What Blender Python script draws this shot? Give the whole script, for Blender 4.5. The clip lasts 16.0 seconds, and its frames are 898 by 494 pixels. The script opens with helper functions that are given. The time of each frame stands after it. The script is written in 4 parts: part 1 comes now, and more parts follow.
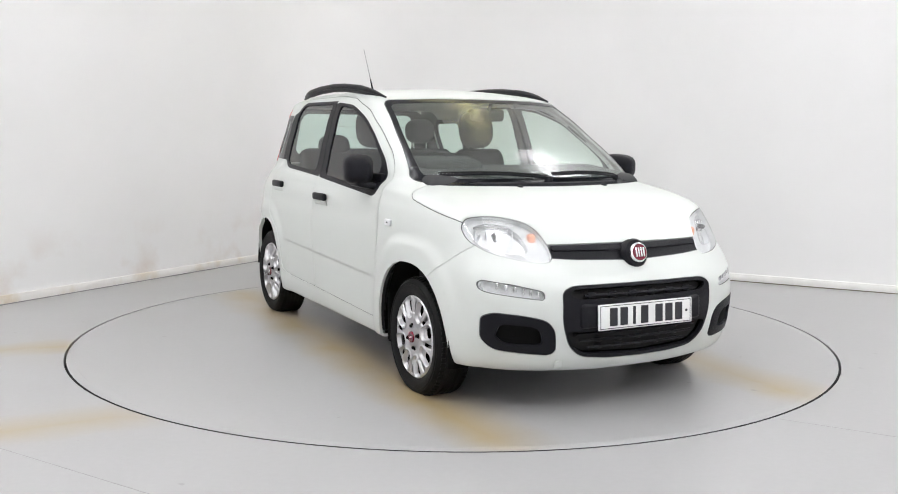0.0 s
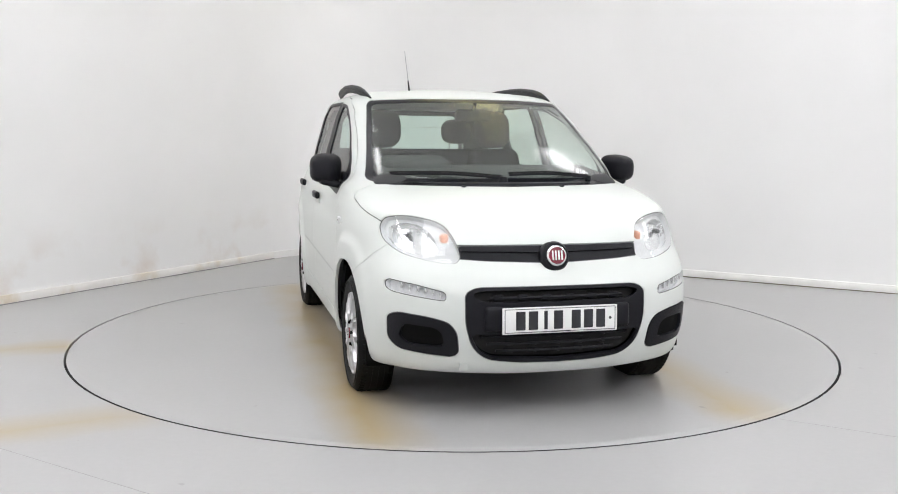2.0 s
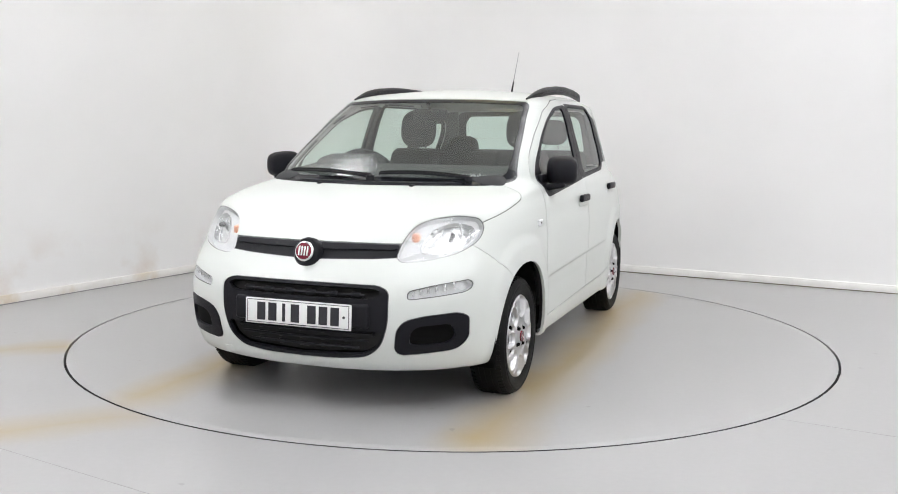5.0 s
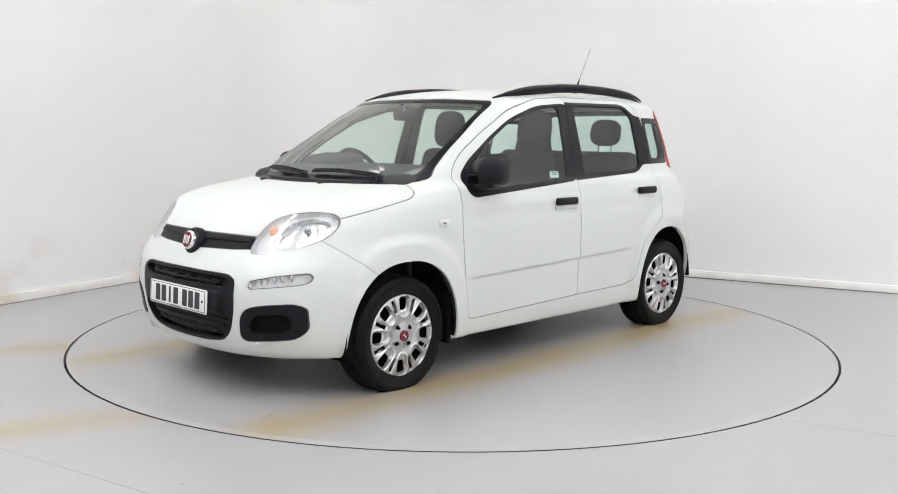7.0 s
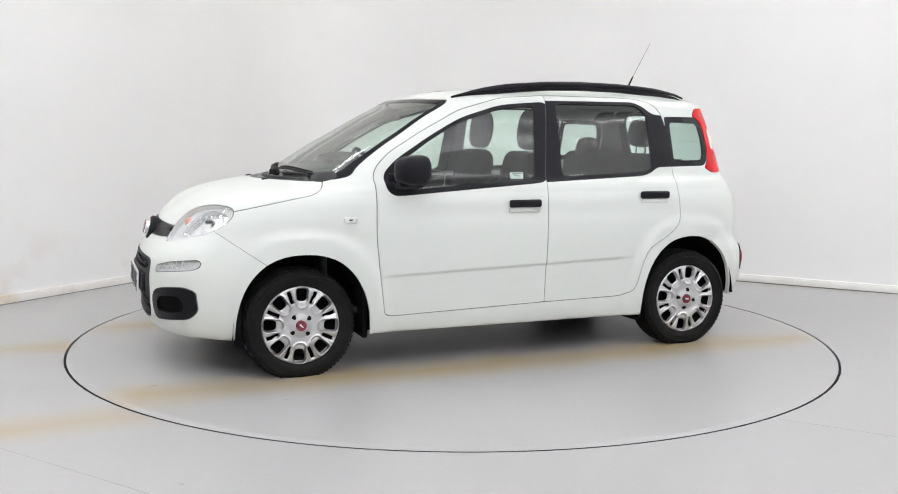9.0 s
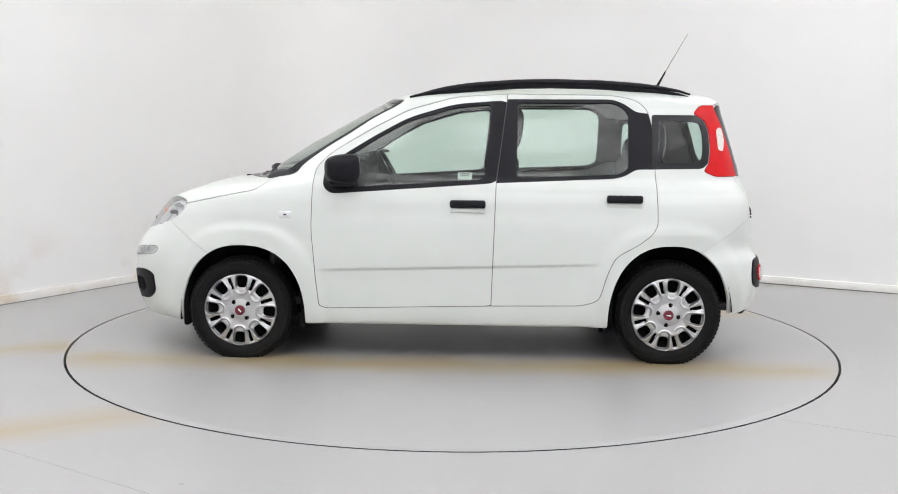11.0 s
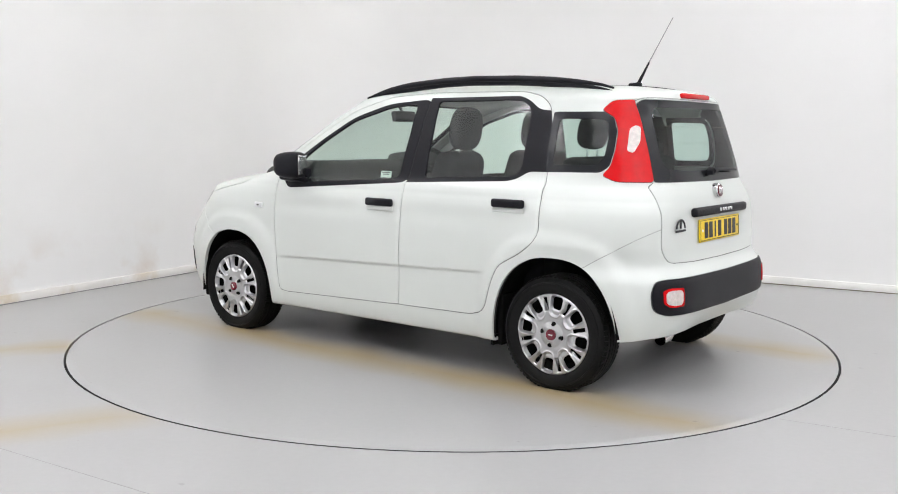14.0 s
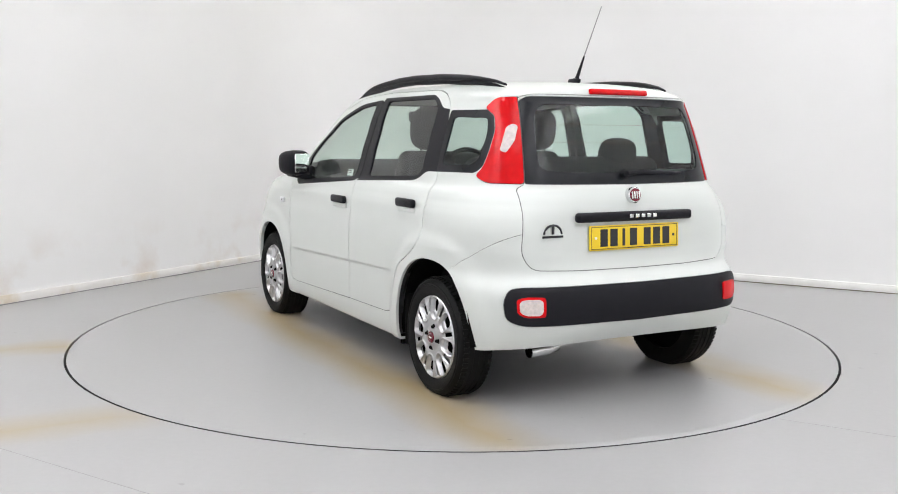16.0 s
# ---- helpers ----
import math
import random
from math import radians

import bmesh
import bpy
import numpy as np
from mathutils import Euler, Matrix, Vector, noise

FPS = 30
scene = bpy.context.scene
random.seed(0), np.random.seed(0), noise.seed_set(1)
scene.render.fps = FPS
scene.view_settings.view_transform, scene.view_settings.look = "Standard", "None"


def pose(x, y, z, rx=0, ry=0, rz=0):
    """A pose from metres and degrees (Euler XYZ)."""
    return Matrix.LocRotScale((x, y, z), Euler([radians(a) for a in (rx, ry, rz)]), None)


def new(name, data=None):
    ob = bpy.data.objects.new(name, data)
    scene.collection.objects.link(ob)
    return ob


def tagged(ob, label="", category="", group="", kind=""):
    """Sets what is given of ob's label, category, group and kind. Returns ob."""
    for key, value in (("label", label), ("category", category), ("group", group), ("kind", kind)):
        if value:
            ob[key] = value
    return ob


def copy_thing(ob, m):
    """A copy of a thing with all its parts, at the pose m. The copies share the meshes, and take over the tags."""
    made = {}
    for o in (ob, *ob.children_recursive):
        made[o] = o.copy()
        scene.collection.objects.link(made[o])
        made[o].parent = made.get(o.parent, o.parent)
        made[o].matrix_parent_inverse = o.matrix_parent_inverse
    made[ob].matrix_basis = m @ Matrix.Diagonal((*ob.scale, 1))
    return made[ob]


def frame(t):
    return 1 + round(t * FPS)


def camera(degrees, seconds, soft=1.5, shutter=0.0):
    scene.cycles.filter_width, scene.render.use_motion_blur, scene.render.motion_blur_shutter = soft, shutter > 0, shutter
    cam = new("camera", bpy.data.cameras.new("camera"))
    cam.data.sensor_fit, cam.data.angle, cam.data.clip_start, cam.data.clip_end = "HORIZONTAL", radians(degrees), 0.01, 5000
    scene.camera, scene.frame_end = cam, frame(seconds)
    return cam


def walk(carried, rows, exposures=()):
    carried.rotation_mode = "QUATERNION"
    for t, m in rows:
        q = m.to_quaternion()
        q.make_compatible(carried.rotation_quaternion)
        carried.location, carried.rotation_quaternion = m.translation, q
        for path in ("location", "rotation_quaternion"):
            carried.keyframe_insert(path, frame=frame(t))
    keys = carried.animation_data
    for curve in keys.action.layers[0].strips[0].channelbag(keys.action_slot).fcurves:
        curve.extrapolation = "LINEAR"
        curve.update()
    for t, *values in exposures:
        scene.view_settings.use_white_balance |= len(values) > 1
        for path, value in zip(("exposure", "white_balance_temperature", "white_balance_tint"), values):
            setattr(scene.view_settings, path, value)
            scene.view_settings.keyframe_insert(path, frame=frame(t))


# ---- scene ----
cam = camera(50.9, 16.0, 1.0)
EYE = pose(0, -5.7563, 1.2196, 90 - 6.844, 0, 0.239) @ pose(0, 0, 0, 0, 0, 0.546)
walk(cam, [(0.0, EYE), (16.0, EYE)])

# ---- light ----
world = bpy.data.worlds.new("world")
scene.world = world
world.use_nodes = True
world.node_tree.nodes["Background"].inputs[0].default_value = (0.9, 0.95, 1.0, 1)
world.node_tree.nodes["Background"].inputs[1].default_value = 0.2
scene.view_settings.exposure = 0.0
LAMP = 13.1

# ---- materials ----


def nodes_of(name):
    m = bpy.data.materials.new(name)
    m.use_nodes = True
    nt = m.node_tree
    return m, nt, nt.nodes["Principled BSDF"]


def mat(name, col, rough=0.5, metal=0.0, coat=0.0, vary=0.06, scale=8.0, bump=0.0, bscale=200.0, spec=0.5, rvary=0.08):
    """A plain surface with two scales of tone, gloss and relief."""
    m, nt, b = nodes_of(name)
    N, L = nt.nodes, nt.links
    tc = N.new("ShaderNodeTexCoord")
    n1 = N.new("ShaderNodeTexNoise")
    n1.inputs["Scale"].default_value, n1.inputs["Detail"].default_value = scale, 6
    L.new(tc.outputs["Object"], n1.inputs["Vector"])
    n2 = N.new("ShaderNodeTexNoise")
    n2.inputs["Scale"].default_value, n2.inputs["Detail"].default_value = bscale, 3
    L.new(tc.outputs["Object"], n2.inputs["Vector"])
    r = N.new("ShaderNodeValToRGB")
    r.color_ramp.elements[0].position, r.color_ramp.elements[1].position = 0.3, 0.7
    r.color_ramp.elements[0].color = (*[c * (1 - vary) for c in col], 1)
    r.color_ramp.elements[1].color = (*[min(1, c * (1 + vary)) for c in col], 1)
    L.new(n1.outputs["Fac"], r.inputs["Fac"])
    L.new(r.outputs["Color"], b.inputs["Base Color"])
    mr = N.new("ShaderNodeMapRange")
    mr.inputs["To Min"].default_value, mr.inputs["To Max"].default_value = max(0, rough - rvary), min(1, rough + rvary)
    L.new(n1.outputs["Fac"], mr.inputs["Value"])
    L.new(mr.outputs["Result"], b.inputs["Roughness"])
    b.inputs["Metallic"].default_value = metal
    b.inputs["Coat Weight"].default_value = coat
    b.inputs["Coat Roughness"].default_value = 0.08
    b.inputs["Specular IOR Level"].default_value = spec
    if bump:
        bp = N.new("ShaderNodeBump")
        bp.inputs["Strength"].default_value, bp.inputs["Distance"].default_value = bump, 0.002
        L.new(n2.outputs["Fac"], bp.inputs["Height"])
        L.new(bp.outputs["Normal"], b.inputs["Normal"])
    return m


def pane(name, tint, gloss=0.14, haze=0.008, sheen=0.8):
    """Thin glass: a tinted clear sheet with a painted pale haze and a Fresnel gloss."""
    m, nt, b = nodes_of(name)
    N, L = nt.nodes, nt.links
    N.remove(b)
    tr, gl, mx, lw, p5, ma = (N.new("ShaderNode" + k) for k in ("BsdfTransparent", "BsdfGlossy", "MixShader", "LayerWeight", "Math", "Math"))
    tr.inputs["Color"].default_value = (*tint, 1)
    gl.inputs["Roughness"].default_value = gloss
    lw.inputs["Blend"].default_value = 0.5
    p5.operation, ma.operation = "POWER", "MULTIPLY_ADD"
    p5.inputs[1].default_value = 3.6
    ma.inputs[1].default_value, ma.inputs[2].default_value = 0.9 * sheen, 0.075 * sheen
    L.new(lw.outputs["Facing"], p5.inputs[0])
    L.new(p5.outputs[0], ma.inputs[0])
    L.new(ma.outputs[0], mx.inputs[0])
    # pale diffuse colour mixed in, standing for reflected haze on the sheet
    di, haze_mix = N.new("ShaderNodeBsdfDiffuse"), N.new("ShaderNodeMixShader")
    di.inputs["Color"].default_value = (0.75, 0.78, 0.72, 1)
    tc, no, mr = (N.new("ShaderNode" + k) for k in ("TexCoord", "TexNoise", "MapRange"))
    no.inputs["Scale"].default_value, no.inputs["Detail"].default_value = 6, 5
    mr.inputs["To Min"].default_value, mr.inputs["To Max"].default_value = haze * 0.6, haze * 1.4
    L.new(tc.outputs["Object"], no.inputs["Vector"])
    L.new(no.outputs["Fac"], mr.inputs["Value"])
    L.new(mr.outputs["Result"], haze_mix.inputs[0])
    L.new(tr.outputs[0], haze_mix.inputs[1])
    L.new(di.outputs[0], haze_mix.inputs[2])
    L.new(haze_mix.outputs[0], mx.inputs[1])
    L.new(gl.outputs[0], mx.inputs[2])
    L.new(mx.outputs[0], N["Material Output"].inputs["Surface"])
    return m


def glow(name, col, power):
    m, nt, b = nodes_of(name)
    b.inputs["Base Color"].default_value = (*col, 1)
    b.inputs["Emission Color"].default_value = (*col, 1)
    b.inputs["Emission Strength"].default_value = power
    return m


def scuffed(name, col, stain, z0, z1, amount, rough):
    """White paint with brown smudges of its own in a strip above the floor."""
    m = mat(name, col, rough, vary=0.02, scale=1.2, bump=0.1, bscale=60)
    nt = m.node_tree
    N, L = nt.nodes, nt.links
    b = N["Principled BSDF"]
    src = b.inputs["Base Color"].links[0].from_socket
    tc = N.new("ShaderNodeTexCoord")
    sep = N.new("ShaderNodeSeparateXYZ")
    L.new(tc.outputs["Object"], sep.inputs[0])
    no = N.new("ShaderNodeTexNoise")
    no.inputs["Scale"].default_value, no.inputs["Detail"].default_value = 2.3, 8
    L.new(tc.outputs["Object"], no.inputs["Vector"])
    thr = N.new("ShaderNodeMapRange")
    thr.inputs["From Min"].default_value, thr.inputs["From Max"].default_value, thr.inputs["To Max"].default_value = 0.5, 0.66, amount
    L.new(no.outputs["Fac"], thr.inputs["Value"])
    hi = N.new("ShaderNodeMapRange")
    hi.inputs["From Min"].default_value, hi.inputs["From Max"].default_value = z1, z0
    L.new(sep.outputs[2], hi.inputs["Value"])
    mu = N.new("ShaderNodeMath")
    mu.operation = "MULTIPLY"
    L.new(thr.outputs["Result"], mu.inputs[0])
    L.new(hi.outputs["Result"], mu.inputs[1])
    mx = N.new("ShaderNodeMix")
    mx.data_type = "RGBA"
    L.new(mu.outputs[0], mx.inputs["Factor"])
    L.new(src, mx.inputs["A"])
    mx.inputs["B"].default_value = (*stain, 1)
    L.new(mx.outputs["Result"], b.inputs["Base Color"])
    return m


def streaks(name, col, stain, bands, rough, spots):
    """Painted floor with brown tyre stains along straight lanes. bands: (px, py, dx, dy, half width, from, to, strength)."""
    m, nt, b = nodes_of(name)
    N, L = nt.nodes, nt.links

    def math_(op, a, c=None, clamp=False):
        n = N.new("ShaderNodeMath")
        n.operation, n.use_clamp = op, clamp
        for i, v in enumerate((a, c)):
            if v is None:
                continue
            if isinstance(v, (int, float)):
                n.inputs[i].default_value = v
            else:
                L.new(v, n.inputs[i])
        return n.outputs[0]
    tc = N.new("ShaderNodeTexCoord")
    sep = N.new("ShaderNodeSeparateXYZ")
    wob = N.new("ShaderNodeTexNoise")
    wob.inputs["Scale"].default_value, wob.inputs["Detail"].default_value = 2.2, 4
    L.new(tc.outputs["Object"], wob.inputs["Vector"])
    L.new(tc.outputs["Object"], sep.inputs[0])
    x, y = sep.outputs[0], sep.outputs[1]
    total = None
    for px, py, dx, dy, hw, t0, t1, power in bands:
        along = math_("ADD", math_("MULTIPLY", math_("SUBTRACT", x, px), dx), math_("MULTIPLY", math_("SUBTRACT", y, py), dy))
        off = math_("ADD", math_("MULTIPLY", math_("SUBTRACT", x, px), -dy), math_("MULTIPLY", math_("SUBTRACT", y, py), dx))
        off = math_("ADD", off, math_("MULTIPLY", math_("SUBTRACT", wob.outputs["Fac"], 0.5), 0.25))
        side = math_("SUBTRACT", 1.0, math_("DIVIDE", math_("ABSOLUTE", off), hw), True)
        e0 = math_("DIVIDE", math_("SUBTRACT", along, t0), 0.3, True)
        e1 = math_("DIVIDE", math_("SUBTRACT", t1, along), 0.3, True)
        v = math_("MULTIPLY", math_("MULTIPLY", math_("MULTIPLY", side, e0), e1), power)
        total = v if total is None else math_("MAXIMUM", total, v)
    patch = N.new("ShaderNodeTexNoise")
    patch.inputs["Scale"].default_value, patch.inputs["Detail"].default_value = 1.1, 5
    L.new(tc.outputs["Object"], patch.inputs["Vector"])
    pm = N.new("ShaderNodeMapRange")
    pm.inputs["From Min"].default_value, pm.inputs["From Max"].default_value = 0.3, 0.6
    pm.inputs["To Min"].default_value = 0.5
    L.new(patch.outputs["Fac"], pm.inputs["Value"])
    total = math_("MULTIPLY", total, pm.outputs["Result"])
    fine = N.new("ShaderNodeTexNoise")
    fine.inputs["Scale"].default_value, fine.inputs["Detail"].default_value = 35, 6
    L.new(tc.outputs["Object"], fine.inputs["Vector"])
    ramp = N.new("ShaderNodeValToRGB")
    ramp.color_ramp.elements[0].position, ramp.color_ramp.elements[1].position = 0.3, 0.75
    ramp.color_ramp.elements[0].color = (*[c * 0.95 for c in col], 1)
    ramp.color_ramp.elements[1].color = (*[c * 1.04 for c in col], 1)
    mixn = math_("ADD", math_("MULTIPLY", fine.outputs["Fac"], 0.4), math_("MULTIPLY", patch.outputs["Fac"], 0.6))
    L.new(mixn, ramp.inputs["Fac"])
    mx = N.new("ShaderNodeMix")
    mx.data_type = "RGBA"
    L.new(total, mx.inputs["Factor"])
    L.new(ramp.outputs["Color"], mx.inputs["A"])
    mx.inputs["B"].default_value = (*stain, 1)
    # small dark specks
    vo = N.new("ShaderNodeTexNoise")
    vo.inputs["Scale"].default_value, vo.inputs["Detail"].default_value = 9, 2
    L.new(tc.outputs["Object"], vo.inputs["Vector"])
    sp = N.new("ShaderNodeMapRange")
    sp.inputs["From Min"].default_value, sp.inputs["From Max"].default_value = 0.74, 0.78
    sp.inputs["To Max"].default_value = spots
    L.new(vo.outputs["Fac"], sp.inputs["Value"])
    mx2 = N.new("ShaderNodeMix")
    mx2.data_type = "RGBA"
    L.new(sp.outputs["Result"], mx2.inputs["Factor"])
    L.new(mx.outputs["Result"], mx2.inputs["A"])
    mx2.inputs["B"].default_value = (0.12, 0.11, 0.1, 1)
    L.new(mx2.outputs["Result"], b.inputs["Base Color"])
    rr = N.new("ShaderNodeMapRange")
    rr.inputs["To Min"].default_value, rr.inputs["To Max"].default_value = rough - 0.07, rough + 0.1
    L.new(patch.outputs["Fac"], rr.inputs["Value"])
    L.new(rr.outputs["Result"], b.inputs["Roughness"])
    bp = N.new("ShaderNodeBump")
    bp.inputs["Strength"].default_value, bp.inputs["Distance"].default_value = 0.15, 0.001
    L.new(fine.outputs["Fac"], bp.inputs["Height"])
    L.new(bp.outputs["Normal"], b.inputs["Normal"])
    return m


STAIN = (0.335, 0.255, 0.125)
GREY = (0.360, 0.358, 0.358)
M_FLOOR = streaks("floor_paint", GREY, STAIN, [(-2.35, -0.56, 0.906, 0.423, 0.2, -3, 0.45, 0.9), (-1.6, -1.93, 0.906, 0.423, 0.22, -3, 0.45, 0.9)], 0.34, 0.3)
M_TABLE = streaks("turntable_paint", GREY, STAIN, [(0, 0.84, 1, 0, 0.25, -2.2, 2.2, 1.0), (0, -0.80, 1, 0, 0.25, -2.2, 2.2, 1.0)], 0.32, 0.4)
M_WALL = mat("wall_paint", (0.84, 0.835, 0.83), 0.6, vary=0.02, scale=1.2, bump=0.1, bscale=60)
M_WALL_W = scuffed("scuffed_wall_paint", (0.84, 0.835, 0.83), (0.55, 0.42, 0.32), 0.10, 0.55, 0.4, 0.6)
M_SKIRT_W = scuffed("stained_skirting_paint", (0.85, 0.83, 0.80), (0.62, 0.50, 0.33), 0.2, 0.4, 0.8, 0.5)
M_SKIRT = mat("skirting_paint", (0.86, 0.85, 0.83), 0.5, vary=0.05, scale=6)
M_HAIR = mat("hairline", (0.32, 0.315, 0.31), 0.8)
M_JOINT = mat("brown_joint", (0.16, 0.13, 0.10), 0.9, vary=0.5, scale=5)
M_CEIL = mat("ceiling_paint", (0.82, 0.82, 0.82), 0.7, vary=0.03, scale=2)
# near black: the shade of gaps and recesses put into the colour
M_GAP = mat("dark_gap", (0.012, 0.012, 0.012), 0.9)
M_PAINT = mat("white_car_paint", (0.612, 0.637, 0.612), 0.42, coat=0.35, vary=0.012, scale=3, rvary=0.03)
M_PLASTIC = mat("black_plastic", (0.008, 0.008, 0.011), 0.45, spec=0.18, vary=0.12, scale=20, bump=0.25, bscale=900)
M_GLOSSBLACK = mat("gloss_black_trim", (0.010, 0.011, 0.014), 0.2, vary=0.1, scale=10, spec=0.25)
M_RUBBER = mat("tyre_rubber", (0.0045, 0.0045, 0.0045), 0.6, spec=0.2, vary=0.25, scale=14, bump=0.3, bscale=300)
M_SEAM = mat("shut_line", (0.13, 0.135, 0.135), 0.8)
M_LINER = mat("arch_liner", (0.005, 0.005, 0.005), 0.9, vary=0.2, spec=0.1)
M_TRIM = mat("interior_trim", (0.030, 0.031, 0.033), 0.75, vary=0.1, scale=12)
M_HEAD = mat("headlining", (0.42, 0.42, 0.40), 0.9, vary=0.05)
M_FABRIC = mat("seat_fabric", (0.011, 0.012, 0.014), 0.95, vary=0.15, scale=40, bump=0.15, bscale=300, spec=0.2)
M_CHROME = mat("chrome", (0.75, 0.75, 0.76), 0.12, 1.0, vary=0.05)
M_SILVER = mat("silver_paint", (0.55, 0.55, 0.56), 0.30, 0.9, vary=0.01, scale=20, rvary=0.02)
M_STEEL = mat("dark_steel", (0.08, 0.08, 0.085), 0.5, 0.8, vary=0.2)
M_RED = mat("red_enamel", (0.15, 0.008, 0.022), 0.25, coat=0.5)
M_WHITE = mat("white_plastic", (0.8, 0.8, 0.8), 0.4)
M_PLATE_W = mat("white_plate", (0.78, 0.78, 0.77), 0.4, vary=0.02)
M_PLATE_Y = mat("yellow_plate", (0.80, 0.56, 0.02), 0.4, vary=0.03)
M_INK = mat("plate_ink", (0.015, 0.015, 0.02), 0.5)
M_ORANGE = mat("amber_bulb", (0.78, 0.36, 0.22), 0.3)
M_REFLECTOR = mat("lamp_reflector", (0.78, 0.79, 0.80), 0.22, 0.75, vary=0.1, scale=30)
M_LAMPBACK = mat("lamp_bowl", (0.66, 0.67, 0.68), 0.35, 0.0, vary=0.1, scale=25)
M_TAIL = mat("red_lens", (0.58, 0.004, 0.007), 0.16, spec=0.2, vary=0.08, scale=30)
M_TAILW = mat("clear_lens", (0.62, 0.55, 0.53), 0.2, coat=0.2, vary=0.15, scale=60)
M_GLASS = pane("window_glass", (0.81, 0.92, 0.865))
M_WSGLASS = pane("windscreen_glass", (0.84, 0.93, 0.88), 0.16, 0.040, 1.0)
M_TINT = pane("rear_glass", (0.74, 0.86, 0.815), 0.10, 0.004, 0.45)
M_LENS = pane("clear_cover", (0.95, 0.955, 0.955), 0.03, 0.05)
M_MIRROR = mat("mirror_glass", (0.9, 0.9, 0.9), 0.02, 1.0, vary=0.0, rvary=0.0)
M_LIGHT = glow("light_diffuser", (0.98, 0.98, 1.0), LAMP)
M_LINE = mat("heating_line", (0.20, 0.10, 0.06), 0.6)
M_WARM = glow("warm_diffuser", (1.0, 0.93, 0.50), 3.6)
M_BROAD = glow("broad_diffuser", (0.975, 0.978, 1.0), LAMP * 0.5 / 1.9)
M_MAST = mat("mast_grey", (0.30, 0.30, 0.31), 0.4, 0.3)
M_STICKER = mat("paper_sticker", (0.7, 0.74, 0.72), 0.6)

# ---- mesh helpers ----


def mesh_of(name, bm, smooth=True):
    me = bpy.data.meshes.new(name)
    bm.normal_update()
    bm.to_mesh(me)
    bm.free()
    if smooth:
        for p in me.polygons:
            p.use_smooth = True
        me.set_sharp_from_angle(angle=radians(38))
    return me


def part(name, bm, material, parent=None, label="", m=None):
    ob = new(name, mesh_of(name, bm))
    ob.data.materials.append(material)
    if m is not None:
        ob.matrix_basis = m
    if parent is not None:
        ob.parent = parent
    return tagged(ob, label)


def rbox(sx, sy, sz, bevel=0.01, seg=3, m=None):
    bm = bmesh.new()
    bmesh.ops.create_cube(bm, size=1, matrix=Matrix.Diagonal((sx, sy, sz, 1)))
    if bevel:
        bmesh.ops.bevel(bm, geom=bm.edges[:], offset=min(bevel, 0.49 * min(sx, sy, sz)), segments=seg, profile=0.5, affect="EDGES", clamp_overlap=True)
    if m is not None:
        bm.transform(m)
    return bm


def merged(*bms):
    out = bmesh.new()
    for b in bms:
        me = bpy.data.meshes.new("tmp")
        b.to_mesh(me)
        b.free()
        out.from_mesh(me)
        bpy.data.meshes.remove(me)
    return out


def lathe(profile, n=64, axis="y"):
    """Turns (radius, height) pairs about an axis."""
    bm = bmesh.new()
    rows = []
    for r, h in profile:
        row = []
        for i in range(n):
            a = 2 * math.pi * i / n
            if axis == "y":
                row.append(bm.verts.new((r * math.cos(a), h, r * math.sin(a))))
            else:
                row.append(bm.verts.new((r * math.cos(a), r * math.sin(a), h)))
        rows.append(row)
    for a, b in zip(rows, rows[1:]):
        for i in range(n):
            bm.faces.new((a[i], a[(i + 1) % n], b[(i + 1) % n], b[i]))
    bmesh.ops.remove_doubles(bm, verts=bm.verts[:], dist=1e-5)
    bmesh.ops.recalc_face_normals(bm, faces=bm.faces[:])
    return bm


def tube(points, radius, n=10, flat=1.0, cap=True):
    """A round bar along points; radius may be a list."""
    bm = bmesh.new()
    pts = [Vector(p) for p in points]
    rr = radius if isinstance(radius, (list, tuple)) else [radius] * len(pts)
    rows = []
    for i, p in enumerate(pts):
        d = (pts[min(i + 1, len(pts) - 1)] - pts[max(i - 1, 0)]).normalized()
        up = Vector((0, 0, 1)) if abs(d.z) < 0.95 else Vector((1, 0, 0))
        s = d.cross(up).normalized()
        u = s.cross(d).normalized()
        rows.append([bm.verts.new(p + s * math.cos(2 * math.pi * k / n) * rr[i] * flat + u * math.sin(2 * math.pi * k / n) * rr[i]) for k in range(n)])
    for a, b in zip(rows, rows[1:]):
        for k in range(n):
            bm.faces.new((a[k], a[(k + 1) % n], b[(k + 1) % n], b[k]))
    if cap:
        bm.faces.new(rows[0][::-1])
        bm.faces.new(rows[-1])
    bmesh.ops.recalc_face_normals(bm, faces=bm.faces[:])
    return bm


